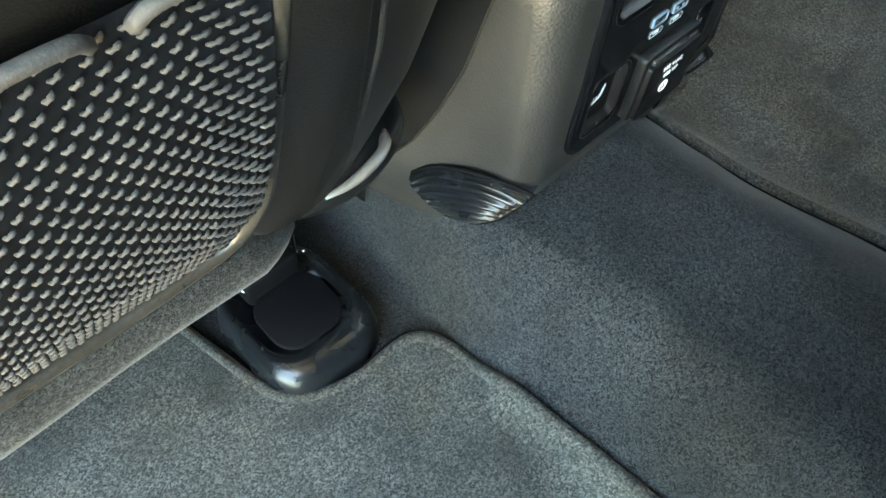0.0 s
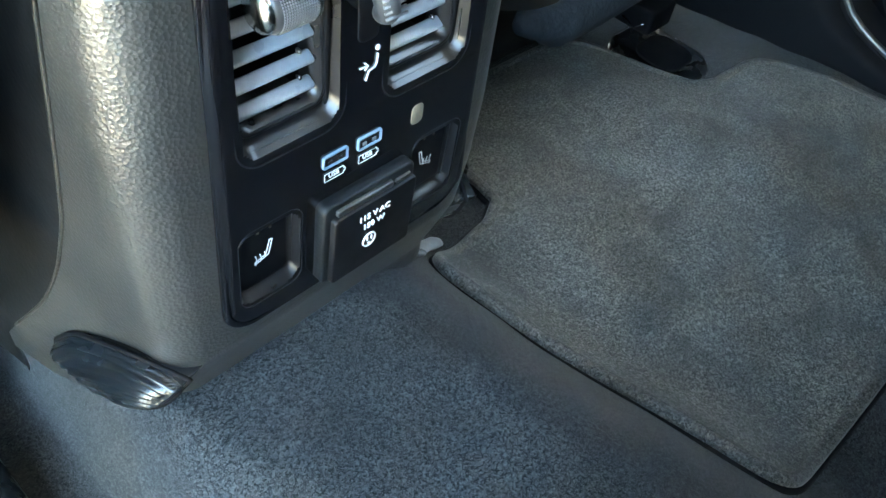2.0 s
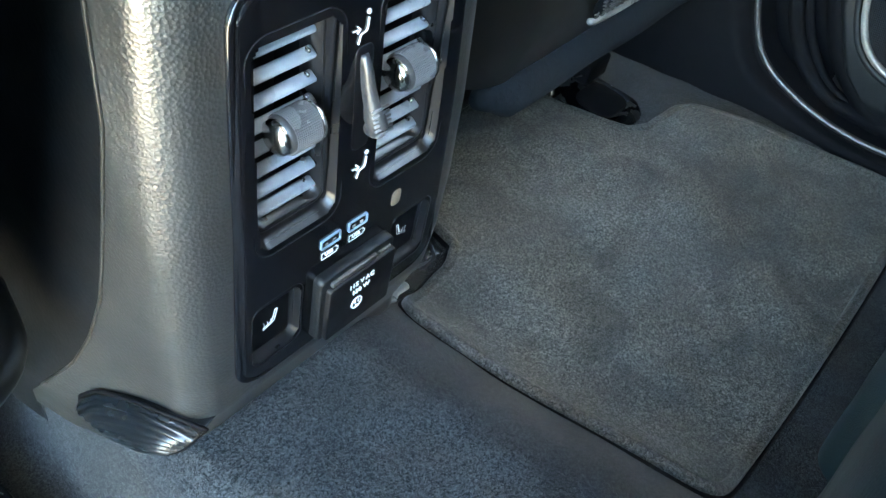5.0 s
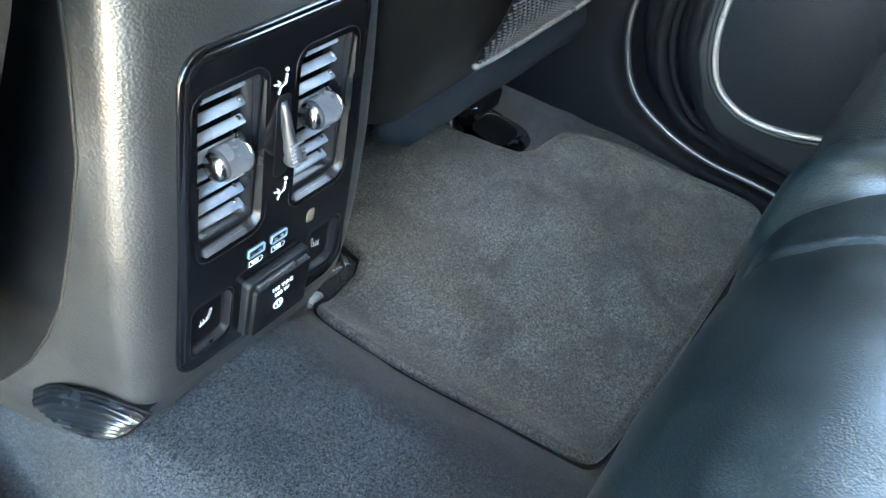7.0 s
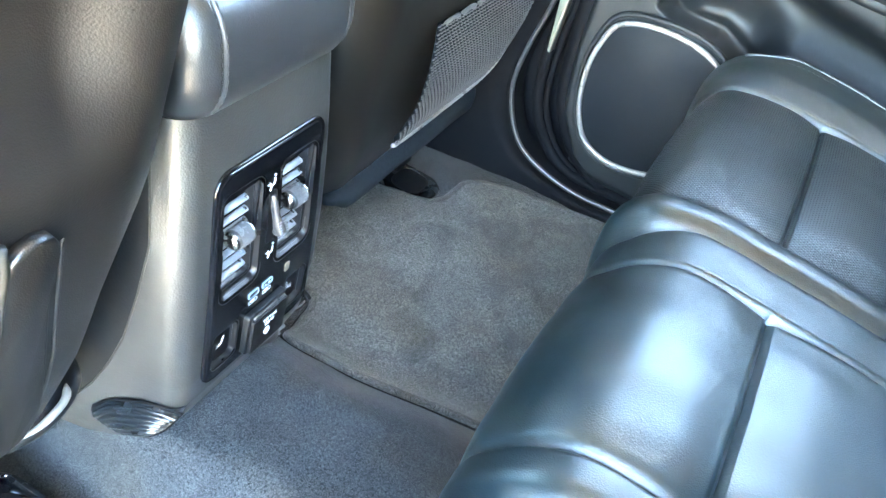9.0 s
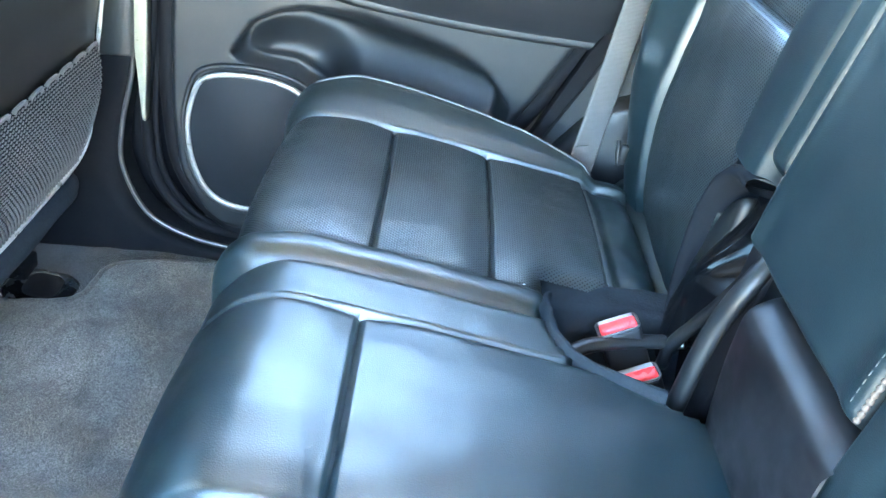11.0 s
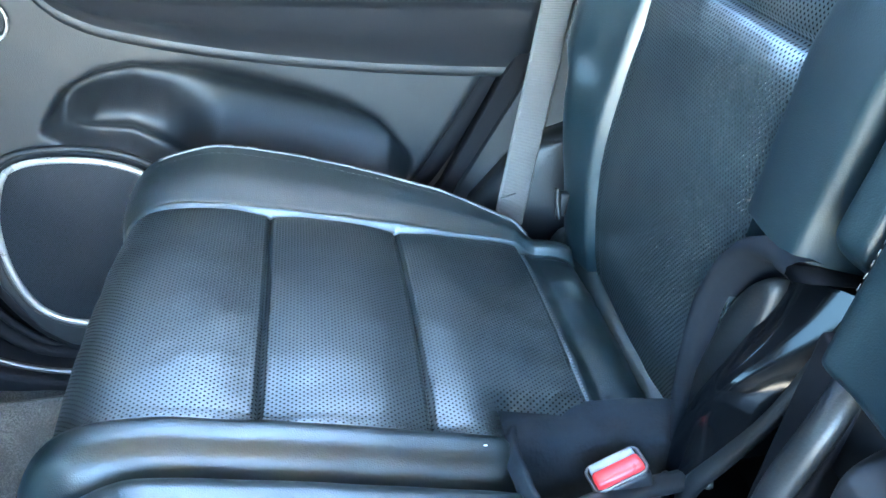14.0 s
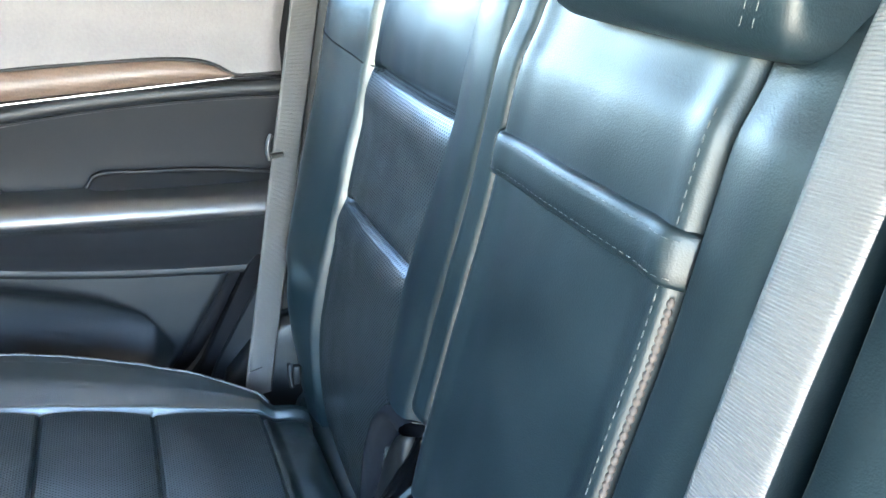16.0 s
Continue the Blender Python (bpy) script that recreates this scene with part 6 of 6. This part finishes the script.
def front_seat(sg, label):
    s = thing("front_seat", label, "car seat", (sg * 0.39, 0.2, -0.05), group="front seats")
    g = lambda geo: side(geo, sg)  # noqa: E731

    def seat_y(z):
        """The far seat's back stands more upright."""
        return float(np.interp(z, FB_Z, FB_Y)) + (float(np.interp(z, [0.25, 0.30, 0.48, 1.05], [0.0, 0.006, 0.034, 0.06])) if sg > 0 else 0.0)

    def back_point(x, z, lift=0.0):
        """A point on the rear of the backrest, lift metres behind it."""
        inner = np.interp(z, [0.1, 0.23, 0.32, 0.45, 0.7, 1.05], [0.185, 0.168, 0.154, 0.140, 0.130, 0.15])
        outer = np.interp(z, [0.1, 0.25, 0.5, 1.05], [0.60, 0.640, 0.655, 0.62])
        k = max(0.0, 1 - (x - inner) / 0.060, 1 - (outer - x) / 0.060)
        roll = 0.060 * (1 - math.sqrt(max(0.0, 1 - min(1, k) ** 2)))
        scoop = 0.030 * float(step(0.186, 0.236, x) * step(0.64, 0.58, x) * step(0.485, 0.60, z))
        return (x, seat_y(z) + roll + scoop - lift, z)

    def sheet(z0, z1, nz, lift=0.0):
        rows = []
        for z in np.linspace(z0, z1, nz):
            inner = np.interp(z, [0.1, 0.23, 0.32, 0.45, 0.7, 1.05], [0.185, 0.168, 0.154, 0.140, 0.130, 0.15])
            outer = np.interp(z, [0.1, 0.25, 0.5, 1.05], [0.60, 0.640, 0.655, 0.62])
            u = np.r_[0, 0.002, 0.006, 0.012, 0.02, 0.03, 0.040, 0.050, 0.060]
            xs = np.r_[inner + u, np.linspace(inner + 0.068, 0.25, 12), np.linspace(0.27, outer - 0.1, 10), (outer - u)[::-1]]
            rows.append([(xs[0], seat_y(z) + 0.2, z)] + [back_point(x, z, lift) for x in xs] + [(xs[-1], seat_y(z) + 0.2, z)])
        v = np.array(rows).reshape(-1, 3)
        return v, [tuple(reversed(f)) for f in quads(nz, len(rows[0]))], v[:, ::2].copy()

    shell = part("back_shell", g(sheet(0.205, 1.05, 70)), SHELL, s, "dark hard plastic seat back")
    # the far seat's roll takes darker felt, so its shade is in the colour
    part("valance_roll", g(tube([(x, 0.062 + 0.02 * float(step(0.56, 0.63, x)), 0.189 + 0.0015 * math.sin(40 * x)) for x in np.linspace(0.254 if sg < 0 else 0.205, 0.625, 40)], [0.006, 0.012, 0.016] + [0.0185 if sg < 0 else 0.024] * 34 + [0.016, 0.012, 0.006], 16)), FUZZ if sg < 0 else FELT, s, "fuzzy grey roll along the lower edge of the seat back")
    # net pocket with its frame
    edge = curve([(0.290, 0.50), (0.288, 0.42), (0.286, 0.33), (0.292, 0.262), (0.302, 0.242), (0.330, 0.236), (0.45, 0.236), (0.56, 0.246), (0.592, 0.275), (0.602, 0.35), (0.604, 0.50)], 80)
    part("pocket_frame", g(tube([back_point(x, z, 0.006) for x, z in (edge if sg < 0 else edge[26:])], 0.0046 if sg < 0 else 0.0030, 8)), PIPED if sg < 0 else SILVER, s, "satin grey pocket frame")
    strip = np.array([(0.243, 0.215), (0.286, 0.225), (0.284, 0.33), (0.287, 0.47), (0.283, 0.487), (0.262, 0.492), (0.252, 0.480), (0.250, 0.42), (0.240, 0.33)])
    if sg < 0:
        part("pocket_strip", g(plate(curve(strip, 60, closed=True), lambda a, b, d: back_point(a, b, d), 0.009, 0.004)), SHELL, s)
    if sg < 0:
        part("shell_seam", g(tube([back_point(np.interp(z, [0.21, 0.33, 0.47], [0.232, 0.226, 0.243]), z, 0.0) for z in np.linspace(0.21, 0.47, 30)], 0.0016, 6)), GRAINED, s)
    rows = []
    for x in np.linspace(0.292, 0.602, 30):
        low = np.interp(x, [0.292, 0.31, 0.56, 0.602], [0.262, 0.238, 0.246, 0.30])
        rows.append([back_point(x, low + (0.424 - low) * k, 0.004 + 0.012 * math.sin(math.pi * k)) for k in np.linspace(0, 1, 14)])
    v = np.array(rows).reshape(-1, 3)
    net = part("net", g((v, quads(30, 14), v[:, ::2].copy())), NETBACK, s, "black mesh pocket woven with grey thread")
    loops, thread = [], random.Random(7)
    pitch_x, pitch_z = 0.0080, 0.0050
    for j in range(int(0.205 / pitch_z)):
        z = 0.240 + j * pitch_z
        for i in range(int(0.31 / pitch_x)):
            x = 0.296 + (i + 0.5 * (j % 2)) * pitch_x
            low = np.interp(x, [0.292, 0.31, 0.56, 0.602], [0.262, 0.238, 0.246, 0.30])
            if z < low + 0.004 or x > 0.600 or z > 0.421:
                continue
            k = (z - low) / (0.424 - low)
            h = 0.006 + 0.012 * math.sin(math.pi * k)
            near = x < 0.318
            jx, jz = thread.uniform(-0.0003, 0.0003), thread.uniform(-0.0002, 0.0002)
            dx, dz = (0.0031, 0.0) if near else (0.0019 + jx, 0.0011 * sg + jz)
            loops.append(tube([back_point(x + jx + dx * e, z + jz + dz * e, h - 0.0012 * abs(e) ** 3) for e in (-1.0, -0.65, -0.1, 0.15, 0.65, 1.0)], [0.0004, 0.0009, 0.0010, 0.0006, 0.0009, 0.0004], 6))
    part("net_thread", g(merge(*loops)), NETTHREAD, net, kind="stuff")
    hem = []
    for i in range(7):
        x = 0.305 + 0.042 * i
        hem.append(tube(curve([back_point(x, 0.421, 0.008), back_point(x + 0.004, 0.426, 0.010), back_point(x + 0.026, 0.426, 0.010), back_point(x + 0.030, 0.420, 0.008)], 12), 0.0026, 6))
    part("net_hem", g(merge(*hem)), NETTHREAD, net, "pale elastic hem")
    # recliner and bright lower bar beside the tunnel
    if sg < 0:
        part("recliner_cover", g(tube(curve([(0.158, 0.20, 0.33), (0.160, 0.14, 0.25), (0.166, 0.11, 0.205), (0.178, 0.10, 0.175)], 20), 0.018, 10, flat=0.6)), RUBBER, s)
    if sg < 0:
        part("recliner_bar", g(tube(curve([(0.178, 0.066, 0.2035), (0.188, 0.055, 0.2035), (0.202, 0.051, 0.202), (0.218, 0.051, 0.1985), (0.233, 0.054, 0.196)], 22), [0.0012, 0.0022, 0.0030] + [0.0036] * 10 + [0.0035, 0.0033, 0.0030, 0.0028, 0.0026, 0.0023, 0.0020, 0.0016, 0.0012], 12, flat=0.8)), SILVER, s, "satin silver bar")
    if sg < 0:
        part("side_trim", g(tube(curve([(0.272, 0.095, 0.186), (0.240, 0.066, 0.187), (0.202, 0.060, 0.190), (0.165, 0.076, 0.192), (0.150, 0.12, 0.20)], 24), 0.0095, 10)), DARKPLASTIC, s)
    part("seat_base", g(box((0.46, 0.52, 0.36), (0.40, 0.45, 0.18), 0.03)), RUBBER, s)
    # rails and their end covers
    for cx in (0.232, 0.560 if sg < 0 else 0.600):
        low, ahead = (0.0, 0.0) if sg < 0 else ((0.022, 0.055) if cx < 0.4 else (0.026, 0.010))
        rows = []
        for k, z, dy in ((1.0, -0.040, 0.0), (1.0, -0.014, 0.0), (0.97, -0.002, 0.002), (0.88, 0.008, 0.006), (0.76, 0.010, 0.010), (0.70, 0.005, 0.012)):
            o = rounded(0.104 * k, 0.120 * k, 0.034 * k, 7, cx, 0.110 + dy + ahead)
            rows.append([(x, y, z - 0.010 - low) for x, y in o])
        cov = part("rail_cover", g(loft(rows)), GLOSSPAD, s, "black plastic rail end cover")
        part("cover_flap", g(plate(rounded(0.062, 0.058, 0.020, 7, cx, 0.108 + ahead), lambda a, b, d: (a, b, 0.0005 - low + d - 0.05 * (0.108 + ahead - b)), 0.003, 0.0015)), RUBBER, cov)
        part("seat_rail", g(box((0.05, 0.45, 0.03), (cx, 0.36, 0.012), 0.004)), RUBBER, s)
        for clip in ([(0.026, 0.142, 0.018), (0.018, 0.138, 0.006), (0.016, 0.146, 0.018)], [(-0.034, 0.140, 0.016), (-0.032, 0.150, 0.006), (-0.040, 0.165, 0.016)]):
            part("rail_clip", g(tube([(cx + a, b, c) for a, b, c in clip], 0.0016, 6)), METAL, s, "bright wire clip")
    return s


front_seat(-1, "front car seat seen from behind, dark shell with net pocket")
front_seat(1, "front car seat beyond the console, dark shell with net pocket")
# added pale strip: its light grey stands in for a surface catching light here
spill = thing("lit_floor_strip", "pale strip standing in for the lit surface between mat and console", "bracket", (0.14, 0.055, 0.03))
strip = curve([(0.108, 0.042), (0.128, 0.056), (0.150, 0.068), (0.180, 0.078)], 24)
part("pale_strip", tube([(x, y, float(floor_z(x, y)) + 0.007) for x, y in strip], [0.003, 0.005] + [0.0075] * 20 + [0.006, 0.003], 10, flat=0.4), SLAT, spill)
